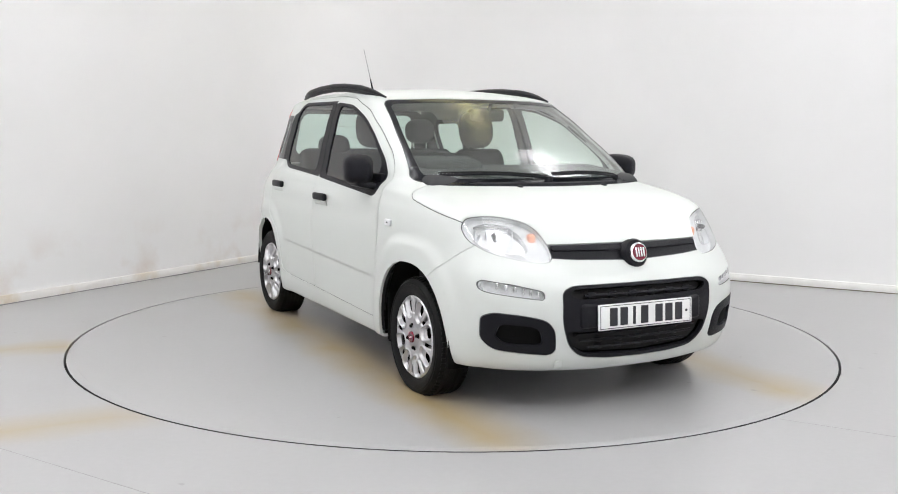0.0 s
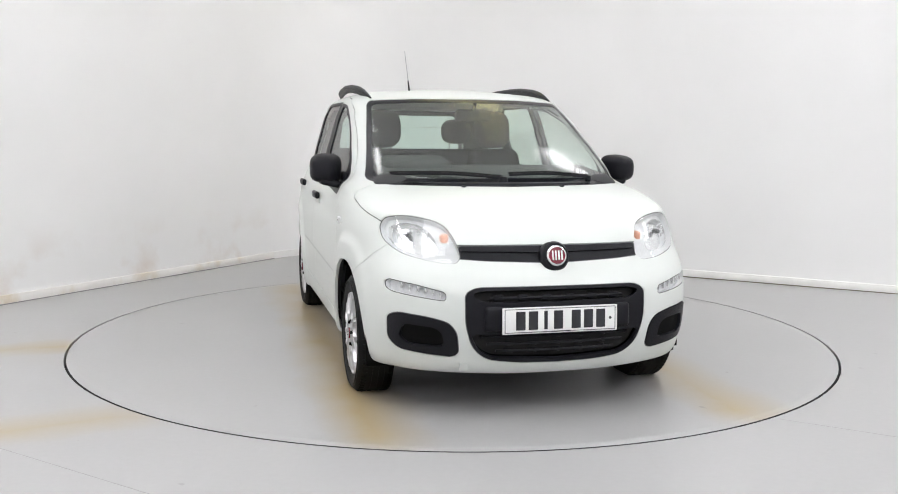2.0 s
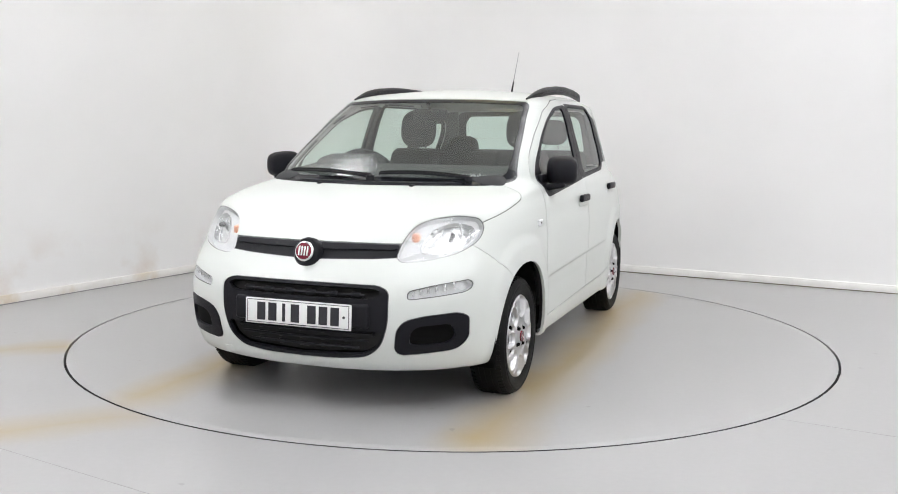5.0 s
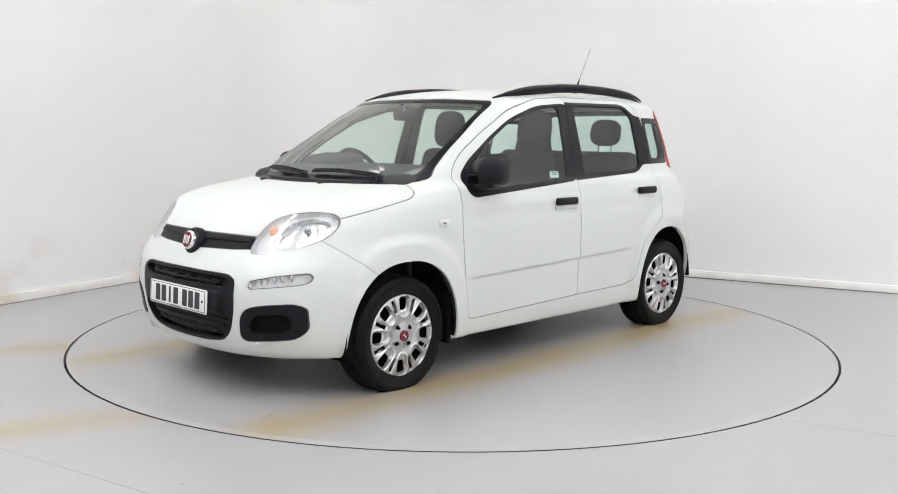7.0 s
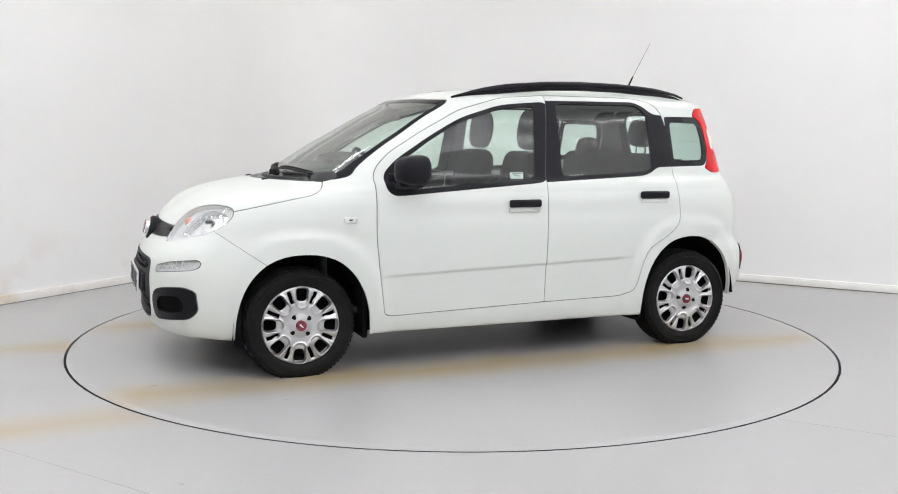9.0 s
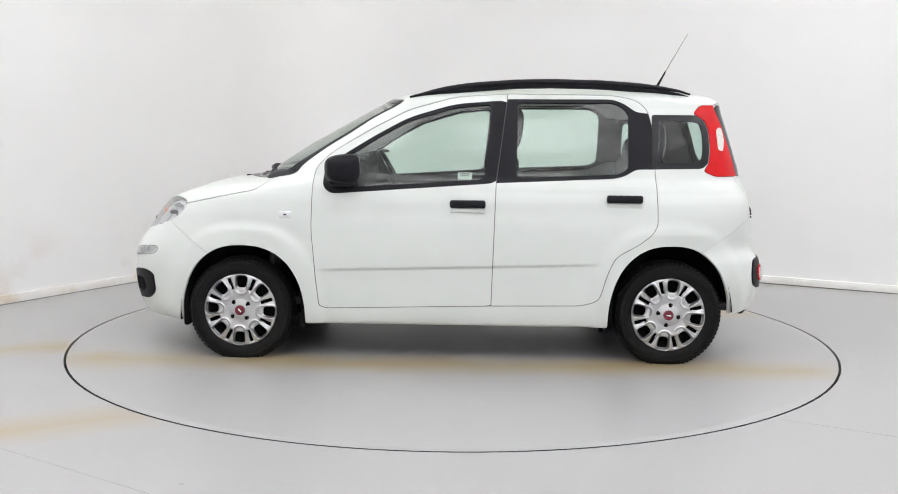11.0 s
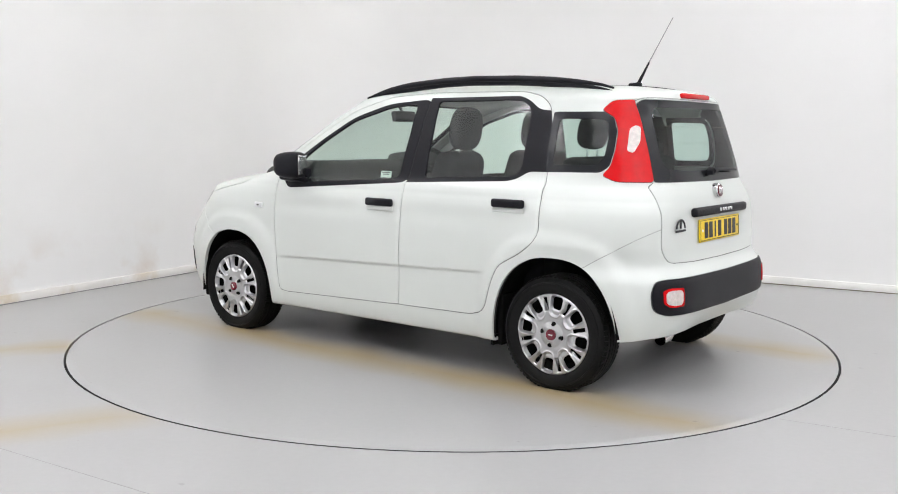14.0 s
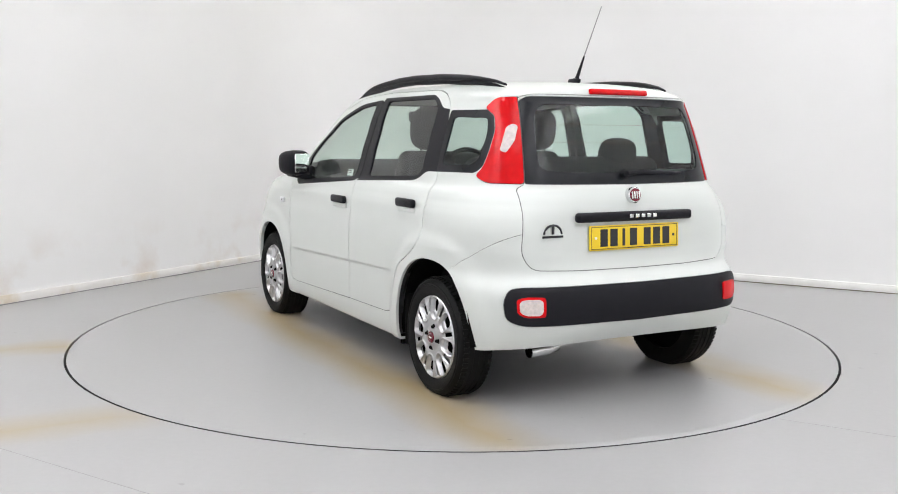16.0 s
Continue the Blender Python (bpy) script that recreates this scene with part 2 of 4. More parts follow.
def prism(poly, depth, m, bevel=0.0):
    """A flat shape of the given outline and thickness, placed by m (outline in local x, y)."""
    bm = bmesh.new()
    f = bm.faces.new([bm.verts.new((x, y, 0)) for x, y in poly])
    r = bmesh.ops.extrude_face_region(bm, geom=[f])
    bmesh.ops.translate(bm, verts=[v for v in r["geom"] if isinstance(v, bmesh.types.BMVert)], vec=(0, 0, depth))
    bmesh.ops.recalc_face_normals(bm, faces=bm.faces[:])
    if bevel:
        bmesh.ops.bevel(bm, geom=bm.edges[:], offset=bevel, segments=2, profile=0.5, affect="EDGES", clamp_overlap=True)
    bm.transform(m)
    return bm


SQUARE = ((-0.203, 0.307), (-0.222, 0.96), (-0.282, 1.438))  # door corners that stay square


def fillet(poly, r, n=5):
    """Rounds the corners of an outline."""
    out = []
    k = len(poly)
    for i in range(k):
        p, a, b = (np.array(poly[j % k], float) for j in (i, i - 1, i + 1))
        la, lb = np.linalg.norm(a - p), np.linalg.norm(b - p)
        d = min(0.003 if tuple(poly[i]) in SQUARE else r, 0.45 * la, 0.45 * lb)
        p0, p1 = p + (a - p) * d / la, p + (b - p) * d / lb
        for j in range(n + 1):
            t = j / n
            out.append(tuple((1 - t) ** 2 * p0 + 2 * t * (1 - t) * p + t * t * p1))
    return out


def egg(sx, sy, sz, n=2.8, m=None):
    """A rounded pillow: a ball squared off by the power n."""
    bm = bmesh.new()
    bmesh.ops.create_uvsphere(bm, u_segments=28, v_segments=18, radius=1.0)
    for v in bm.verts:
        k = sum(abs(c) ** n for c in v.co) ** (-1 / n)
        v.co = Vector((v.co.x * k * sx / 2, v.co.y * k * sy / 2, v.co.z * k * sz / 2))
    if m is not None:
        bm.transform(m)
    return bm


# ---- the room ----
CORNER = Vector((-1.27, 4.204, 0))
LEFT_DIR = Vector((-0.479, -0.878, 0)).normalized()
RIGHT_DIR = Vector((0.878, -0.479, 0)).normalized()
ROOM_H, ROOM_L = 5.2, 11.0
R_TABLE = 2.2291


def slab(name, p, q, inward, h0, h1, thick, material, kind="structure", label=""):
    """An upright board along the floor line from p to q, its face on that line."""
    d = (q - p)
    ln = d.length
    ang = math.degrees(math.atan2(d.y, d.x))
    mid = (p + q) / 2 - inward * thick / 2
    bm = rbox(ln, thick, h1 - h0, 0.004 if h1 < 1 else 0.0, 2)
    bm.transform(pose(mid.x, mid.y, (h0 + h1) / 2, 0, 0, ang))
    ob = part(name, bm, material)
    return tagged(ob, label, "", "", kind)


CORNER_R = 1.0


def curved_corner():
    """The rounded inner corner between the two visible walls, with its skirting."""
    mid = CORNER + (LEFT_DIR + RIGHT_DIR) * CORNER_R
    for name, off, h0, h1, material in (("wall_corner", 0.0, -0.1, ROOM_H, M_WALL), ("baseboard", 0.02, 0.0, 0.066, M_SKIRT)):
        bm = bmesh.new()
        rows = []
        n = 32
        for i in range(n + 1):
            a = math.pi / 2 * i / n
            d = -RIGHT_DIR * math.cos(a) - LEFT_DIR * math.sin(a)
            p, q = mid + d * (CORNER_R - off), mid + d * (CORNER_R + 0.1)
            rows.append([bm.verts.new((p.x, p.y, h0)), bm.verts.new((p.x, p.y, h1)), bm.verts.new((q.x, q.y, h1)), bm.verts.new((q.x, q.y, h0))])
        for a, b in zip(rows, rows[1:]):
            for k in range(4):
                bm.faces.new((a[k], a[(k + 1) % 4], b[(k + 1) % 4], b[k]))
        bmesh.ops.recalc_face_normals(bm, faces=bm.faces[:])
        tagged(part(name, bm, material), "white painted wall running round in a curved corner" if off == 0 else "white painted skirting board along the wall", "", "", "structure")


def room():
    pa = CORNER + LEFT_DIR * ROOM_L
    pb = CORNER + RIGHT_DIR * ROOM_L
    pc = pa + RIGHT_DIR * ROOM_L
    walls = (("wall_west", CORNER, pa, RIGHT_DIR), ("wall_north", CORNER, pb, LEFT_DIR), ("wall_south", pa, pc, -LEFT_DIR), ("wall_east", pb, pc, -RIGHT_DIR))
    for name, p, q, inward in walls:
        if p == CORNER:
            p = p + (q - p).normalized() * CORNER_R
        slab(name, p, q, inward, -0.1, ROOM_H, 0.2, M_WALL_W if name == "wall_west" else M_WALL, label="smooth white painted studio wall, lightly scuffed")
        slab("baseboard", p + inward * 0.02, q + inward * 0.02, inward, 0, 0.066, 0.0195, M_SKIRT_W if name == "wall_west" else M_SKIRT, label="white painted skirting board along the wall")
        slab("floor_joint", p + inward * 0.022, q + inward * 0.022, inward, 0, 0.007, 0.002, M_HAIR if name == "wall_west" else M_JOINT, label="thin darker joint line at the foot of the skirting")
    curved_corner()
    bm = bmesh.new()
    lo = [CORNER, pa, pc, pb]
    n = 128
    ring = [bm.verts.new(((R_TABLE + 0.005) * math.cos(2 * math.pi * i / n), (R_TABLE + 0.005) * math.sin(2 * math.pi * i / n) - 0.007, 0)) for i in range(n)]
    outer = []
    for i in range(n):
        d = Vector((math.cos(2 * math.pi * i / n), math.sin(2 * math.pi * i / n), 0))
        best = 1e9
        for p, q in zip(lo, lo[1:] + lo[:1]):
            e = q - p
            det = d.x * -e.y + d.y * e.x
            if abs(det) < 1e-9:
                continue
            s = (p.x * -e.y + p.y * e.x) / det
            u = (d.x * p.y - d.y * p.x) / det
            if s > 0 and -1e-6 <= u <= 1 + 1e-6:
                best = min(best, s)
        outer.append(bm.verts.new(d * best * 1.02))
    for i in range(n):
        bm.faces.new((ring[i], outer[i], outer[(i + 1) % n], ring[(i + 1) % n]))
    r = bmesh.ops.extrude_edge_only(bm, edges=[e for e in bm.edges if e.verts[0] in ring and e.verts[1] in ring])
    bmesh.ops.translate(bm, verts=[v for v in r["geom"] if isinstance(v, bmesh.types.BMVert)], vec=(0, 0, -0.06))
    tagged(part("floor", bm, M_FLOOR), "grey painted floor with brown tyre stains", "", "", "structure")
    bm = lathe([(0.0, -0.062), (R_TABLE + 0.1, -0.062)], 96, "z")
    tagged(part("turntable_pit", bm, M_GAP), "dark pit under the turntable", "", "", "structure")
    bm = rbox(ROOM_L * 1.0, ROOM_L * 1.0, 0.15, 0)
    c = (pa + pb) / 2
    bm.transform(pose(c.x, c.y, ROOM_H + 0.075, 0, 0, math.degrees(math.atan2(RIGHT_DIR.y, RIGHT_DIR.x))))
    tagged(part("ceiling", bm, M_CEIL), "white painted ceiling", "", "", "structure")


def ceiling_lights():
    ang = math.degrees(math.atan2(RIGHT_DIR.y, RIGHT_DIR.x))
    # assumed fixtures, out of view; sizes and places set for even walls, soft reflections
    walls = [(0.48, 4.4, 0), (0.48, 7.4, 0), (0.48, 9.5, 0), (5.3, 0.48, 90), (8.4, 0.48, 90), (10.4, 2.9, 0)]
    open_floor = [(u, v, 0) for u in (4.2, 7.2, 9.9) for v in (5.6, 8.8)]
    for wide, material, label, spots in ((0.5, M_LIGHT, "long narrow white ceiling light panel", walls), (1.9, M_BROAD, "broad softly glowing white ceiling light panel", open_floor)):
        first = None
        for u, v, turn in spots:
            p = CORNER + RIGHT_DIR * u + LEFT_DIR * v
            m = pose(p.x, p.y, ROOM_H, 0, 0, ang + turn)
            if first is not None:
                copy_thing(first, m)
                continue
            first = tagged(new("ceiling_light"), label, "ceiling light", "ceiling lights")
            part("diffuser", rbox(wide, 2.8, 0.02, 0.004, 1, pose(0, 0, -0.03)), material, first)
            ends = [rbox(wide + 0.1, 0.05, 0.06, 0.005, 1, pose(0, e * 1.425, -0.03)) for e in (-1, 1)]
            sides = [rbox(0.05, 2.8, 0.06, 0.005, 1, pose(e * (wide / 2 + 0.025), 0, -0.03)) for e in (-1, 1)]
            part("frame", merged(*ends, *sides), M_WHITE, first)
            first.matrix_basis = m
    # one unseen warm panel near the corner, added for the windscreen's yellow reflection
    p = CORNER + RIGHT_DIR * 2.1 + LEFT_DIR * 0.3
    warm_panel = new("ceiling_light")
    tagged(warm_panel, "short warm yellow ceiling light panel, out of view", "ceiling light", "ceiling lights")
    part("diffuser", rbox(1.7, 0.4, 0.02, 0.004, 1, pose(0, 0, -0.03)), M_WARM, warm_panel)
    ends = [rbox(0.05, 0.5, 0.06, 0.005, 1, pose(e * 0.875, 0, -0.03)) for e in (-1, 1)]
    sides = [rbox(1.7, 0.05, 0.06, 0.005, 1, pose(0, e * 0.225, -0.03)) for e in (-1, 1)]
    part("frame", merged(*ends, *sides), M_WHITE, warm_panel)
    warm_panel.matrix_basis = pose(p.x, p.y, ROOM_H, 0, 0, ang)


room()
ceiling_lights()


def turntable():
    bm = lathe([(0.0, 0.0), (R_TABLE - 0.05, 0.0), (R_TABLE - 0.05, -0.05), (0.0, -0.05)], 160, "z")
    ob = part("turntable", bm, M_TABLE)
    part("edge_ring", lathe([(R_TABLE - 0.0499, -0.05), (R_TABLE - 0.0499, -0.0003), (R_TABLE - 0.009, -0.0003), (R_TABLE - 0.006, -0.002)], 160, "z"), M_TABLE, ob)
    # wall coloured near black, so the ring gap looks shaded
    part("edge_wall", lathe([(R_TABLE - 0.006, -0.002), (R_TABLE - 0.006, -0.05)], 160, "z"), M_GAP, ob, "rim wall of the table, coloured near black as gap shade")
    return tagged(ob, "round grey painted car turntable flush with the floor, tyre stained", "turntable")


TABLE = turntable()


def floor_joints():
    """Hairline joints in the floor sheets and in the table top."""
    for (x0, y0), (x1, y1) in (((1.43, -1.76), (3.6, -3.0)), ((-3.6, -1.1), (-0.6, -2.95))):
        ln, a = math.hypot(x1 - x0, y1 - y0), math.degrees(math.atan2(y1 - y0, x1 - x0))
        bm = rbox(ln, 0.0024, 0.0016, 0)
        tagged(part("floor_joint", bm, M_HAIR, None, "", pose((x0 + x1) / 2, (y0 + y1) / 2, 0.0, 0, 0, a)), "hairline joint between floor sheets", "", "", "structure")


floor_joints()

# ---- the car's skin: rings from sill to roof ----
# xf zf: nose on the centre line; xr zr: tail; w zs: half width and height at the side; nf nr: squareness; bow: plan curve of the front; xm: middle
RINGS = [
    (1.60, 0.185, -1.50, 0.270, 0.735, 0.195, 7, 6, 0.13, -0.2),
    (1.76, 0.183, -1.61, 0.272, 0.775, 0.198, 7, 6, 0.13, -0.2),
    (1.825, 0.215, -1.645, 0.305, 0.790, 0.235, 7, 6, 0.13, -0.2),
    (1.862, 0.310, -1.695, 0.380, 0.800, 0.330, 7, 6, 0.13, -0.2),
    (1.875, 0.430, -1.712, 0.470, 0.806, 0.440, 7, 6, 0.13, -0.2),
    (1.870, 0.530, -1.700, 0.550, 0.808, 0.540, 7, 6, 0.13, -0.2),
    (1.843, 0.600, -1.662, 0.615, 0.808, 0.620, 7, 5.5, 0.14, -0.2),
]
RINGS2 = [
    (1.800, 0.670, -1.648, 0.690, 0.807, 0.710, 7, 6, 0.19, -0.2),
    (1.764, 0.728, -1.645, 0.770, 0.805, 0.790, 7, 6.0, 0.22, -0.2),
    (1.724, 0.772, -1.642, 0.830, 0.798, 0.850, 7, 5.9, 0.24, -0.2),
    (1.676, 0.808, -1.638, 0.875, 0.790, 0.885, 7, 5.7, 0.24, -0.2),
    (1.572, 0.872, -1.630, 0.920, 0.782, 0.912, 7, 5.5, 0.23, -0.2),
    (1.437, 0.928, -1.622, 0.950, 0.776, 0.936, 7, 5.35, 0.22, -0.2),
    (1.253, 0.966, -1.612, 0.980, 0.766, 0.960, 7, 5.2, 0.20, -0.2),
    (1.130, 0.978, -1.603, 1.005, 0.742, 0.990, 7, 5.1, 0.18, -0.2),
    (1.055, 1.030, -1.592, 1.050, 0.724, 1.050, 7, 5.0, 0.16, -0.22),
]
RINGS3 = [
    (0.900, 1.137, -1.567, 1.140, 0.702, 1.140, 7, 5.0, 0.14, -0.25),
    (0.750, 1.222, -1.544, 1.220, 0.678, 1.220, 7, 5.0, 0.12, -0.28),
    (0.600, 1.306, -1.519, 1.300, 0.656, 1.300, 7, 5.0, 0.10, -0.30),
    (0.475, 1.376, -1.497, 1.365, 0.632, 1.362, 7, 5.0, 0.09, -0.34),
    (0.390, 1.418, -1.482, 1.415, 0.612, 1.405, 7, 5.0, 0.08, -0.38),
    (0.290, 1.446, -1.445, 1.442, 0.580, 1.432, 6, 4.0, 0.07, -0.42),
    (0.130, 1.469, -1.285, 1.466, 0.530, 1.455, 5, 4.0, 0.05, -0.48),
    (-0.100, 1.486, -1.070, 1.480, 0.430, 1.472, 4, 3.5, 0.03, -0.52),
    (-0.350, 1.494, -0.820, 1.490, 0.250, 1.488, 3, 3.0, 0.0, -0.55),
    (-0.530, 1.496, -0.620, 1.495, 0.050, 1.495, 2, 2.0, 0.0, -0.575),
]
F_ARCH, R_ARCH = (1.132, 0.338, 0.620), (-1.152, 0.328, 0.642)


def arch_field(x, z, arch, grow=0.0):
    cx, hw, top = arch
    base = 0.20
    q = (np.abs((x - cx) / (hw + grow))) ** 2.35 + (np.clip((z - base) / (top + grow - base), 0, None)) ** 2.35
    return (q ** (1 / 2.35) - 1) * hw


def taper(z):
    """How far the tail narrows at a height."""
    t = min(1.0, max(0.0, (z - 0.78) / 0.22))
    return 0.02 * t * t * (3 - 2 * t)


def skin():
    """The whole outer skin as (points, triangles, normals)."""
    tab = np.array(RINGS + RINGS2 + RINGS3, float)
    k = len(tab)
    per = 14
    s = np.linspace(0, k - 1, (k - 1) * per + 1)
    i = np.clip(s.astype(int), 0, k - 2)
    f = (s - i)[:, None]
    p0, p1, p2, p3 = tab[np.maximum(i - 1, 0)], tab[i], tab[i + 1], tab[np.minimum(i + 2, k - 1)]
    rows = 0.5 * (2 * p1 + (p2 - p0) * f + (2 * p0 - 5 * p1 + 4 * p2 - p3) * f * f + (3 * p1 - p0 - 3 * p2 + p3) * f ** 3)
    nf_, nr_ = 100, 90
    a = np.linspace(0, math.pi / 2, 1600)
    pts = []
    for xf, zf, xr, zr, w, zs, nf, nr, bow, xm in rows:
        half = []
        for sgn, ex, n, cnt, b, ze in ((1, xf, nf, nf_, bow, zf), (-1, xr, nr, nr_, 0.0, zr)):
            cx, sy = np.cos(a) ** (2 / n), np.sin(a) ** (2 / n)
            x = xm + (ex - xm) * cx
            y = w * sy
            if sgn < 0:
                y = y * (1 - taper(zs) * np.clip(cx, 0, 1) ** 3)
            x = x - sgn * b * np.clip(sy, 0, 1) ** 2 * np.clip(cx, 0, 1) ** 2
            ln = np.r_[0, np.cumsum(np.hypot(np.diff(x), np.diff(y)))]
            u = np.interp(np.linspace(0, ln[-1], cnt + 1), ln, np.arange(len(a)))
            xi, yi = np.interp(u, np.arange(len(a)), x), np.interp(u, np.arange(len(a)), y)
            t = np.clip((yi / w - 0.15) / 0.75, 0, 1)
            zi = ze + (zs - ze) * t * t * (3 - 2 * t)
            half.append(np.c_[xi, yi, zi])
        front, rear = half
        left = np.r_[front, rear[::-1][1:]]          # nose to tail on the left
        right = left[1:-1][::-1] * [1, -1, 1]
        pts.append(np.r_[left, right])
    P = np.array(pts)
    nr, nc = P.shape[:2]
    x, y, z = P[..., 0], P[..., 1], P[..., 2]
    sg = np.sign(y)
    side = np.clip((np.abs(y) - 0.5) / 0.2, 0, 1)
    low = np.clip((0.80 - z) / 0.1, 0, 1)
    for arch in (F_ARCH, R_ARCH):
        d = arch_field(x, z, arch)
        t = np.clip((0.115 - d) / 0.055, 0, 1)
        y = y + sg * side * low * 0.015 * t * t * (3 - 2 * t)
    door = np.clip((0.75 - x) / 0.12, 0, 1) * np.clip((x + 0.78) / 0.12, 0, 1)
    line = 0.492 + (0.683 - x) * 0.03
    y = y - sg * side * door * 0.008 * np.clip((line + 0.003 - z) / 0.007, 0, 1) * np.clip((z - 0.27) / 0.16, 0, 1)
    y = y - sg * side * 0.006 * np.exp(-((z - 0.80) / 0.05) ** 2) * np.clip((0.95 - x) / 0.3, 0, 1) * np.clip((x + 1.2) / 0.3, 0, 1)
    P = np.stack([x, y, z], -1)
    V = P.reshape(-1, 3)
    idx = np.arange(nr * nc).reshape(nr, nc)
    A, B = idx[:-1], np.roll(idx, -1, 1)[:-1]
    C, D = np.roll(idx, -1, 1)[1:], idx[1:]
    T = np.r_[np.stack([A, B, C], -1).reshape(-1, 3), np.stack([A, C, D], -1).reshape(-1, 3)]
    top = len(V)
    V = np.r_[V, [V[idx[-1]].mean(0)]]
    T = np.r_[T, np.stack([idx[-1], np.roll(idx[-1], -1), np.full(nc, top)], -1)]
    fn = np.cross(V[T[:, 1]] - V[T[:, 0]], V[T[:, 2]] - V[T[:, 0]])
    N = np.zeros_like(V)
    for c in range(3):
        np.add.at(N, T[:, c], fn)
    N /= np.maximum(np.linalg.norm(N, axis=1), 1e-12)[:, None]
    if (N[:, 2] * (V[:, 2] > 1.45)).sum() < 0:
        T, N = T[:, ::-1], -N
    return V, T, N


def cut(M, field):
    """Splits a skin along field = 0. Returns the inside (negative) and the outside."""
    V, T, N = M
    if len(T) == 0:
        return M, M
    s = np.array(field(V), float)
    s[np.abs(s) < 1e-6] = 1e-6
    ins = s < 0
    c = ins[T].sum(1)
    mixed = T[(c == 1) | (c == 2)]
    lone_in = c[(c == 1) | (c == 2)] == 1
    m = ins[mixed] == lone_in[:, None]
    k = m.argmax(1)
    r = np.arange(len(mixed))
    a, b, d = mixed[r, k], mixed[r, (k + 1) % 3], mixed[r, (k + 2) % 3]
    e = np.sort(np.r_[np.c_[a, b], np.c_[a, d]], axis=1)
    if len(e):
        ue, inv = np.unique(e, axis=0, return_inverse=True)
        inv = inv.ravel()
        t = (s[ue[:, 0]] / (s[ue[:, 0]] - s[ue[:, 1]]))[:, None]
        nv = V[ue[:, 0]] * (1 - t) + V[ue[:, 1]] * t
        nn = N[ue[:, 0]] * (1 - t) + N[ue[:, 1]] * t
        ab, ad = len(V) + inv[:len(a)], len(V) + inv[len(a):]
        V2, N2 = np.r_[V, nv], np.r_[N, nn]
        lone = np.c_[a, ab, ad]
        rest1, rest2 = np.c_[ab, b, d], np.c_[ab, d, ad]
        tin = np.r_[T[c == 3], lone[lone_in], rest1[~lone_in], rest2[~lone_in]]
        tout = np.r_[T[c == 0], lone[~lone_in], rest1[lone_in], rest2[lone_in]]
    else:
        V2, N2, tin, tout = V, N, T[c == 3], T[c == 0]

    def tidy(t):
        u, i = np.unique(t, return_inverse=True)
        return V2[u], i.reshape(-1, 3), N2[u]
    return tidy(tin), tidy(tout)


def outline(poly, r=0.0):
    poly = np.array(fillet(poly, r) if r else poly, float)

    def sd(px, py):
        """Signed distance to the outline, negative inside."""
        a, b = poly, np.roll(poly, -1, 0)
        best = np.full(len(px), 1e9)
        inside = np.zeros(len(px), bool)
        for (ax, ay), (bx, by) in zip(a, b):
            ex, ey = bx - ax, by - ay
            l2 = ex * ex + ey * ey
            if l2 < 1e-12:
                continue
            t = np.clip(((px - ax) * ex + (py - ay) * ey) / l2, 0, 1)
            best = np.minimum(best, (px - ax - t * ex) ** 2 + (py - ay - t * ey) ** 2)
            if ay != by:
                cross = ((ay > py) != (by > py)) & (px < ex * (py - ay) / ey + ax)
                inside ^= cross
        return np.where(inside, -1, 1) * np.sqrt(best)
    return sd


def side_field(poly, r=0.03, ymin=0.35, sgn=0):
    sd = outline(poly, r)
    return lambda V: np.maximum(sd(V[:, 0], V[:, 2]), ymin - (np.abs(V[:, 1]) if sgn == 0 else sgn * V[:, 1]))


def front_field(poly, r=0.03, xmin=1.0, sgn=0):
    sd = outline(poly, r)
    return lambda V: np.maximum(sd(np.abs(V[:, 1]) if sgn == 0 else sgn * V[:, 1], V[:, 2]), xmin - V[:, 0])


def rear_field(poly, r=0.03, xmax=-1.0, sgn=0):
    sd = outline(poly, r)
    return lambda V: np.maximum(sd(np.abs(V[:, 1]) if sgn == 0 else sgn * V[:, 1], V[:, 2]), V[:, 0] - xmax)


def grown(f, d):
    return lambda V: f(V) - d


def shifted(M, d):
    V, T, N = M
    return V + N * d, T, N


def both(*Ms):
    V, T, N, n = [], [], [], 0
    for v, t, nn in Ms:
        V.append(v)
        T.append(t + n)
        N.append(nn)
        n += len(v)
    return np.concatenate(V), np.concatenate(T), np.concatenate(N)


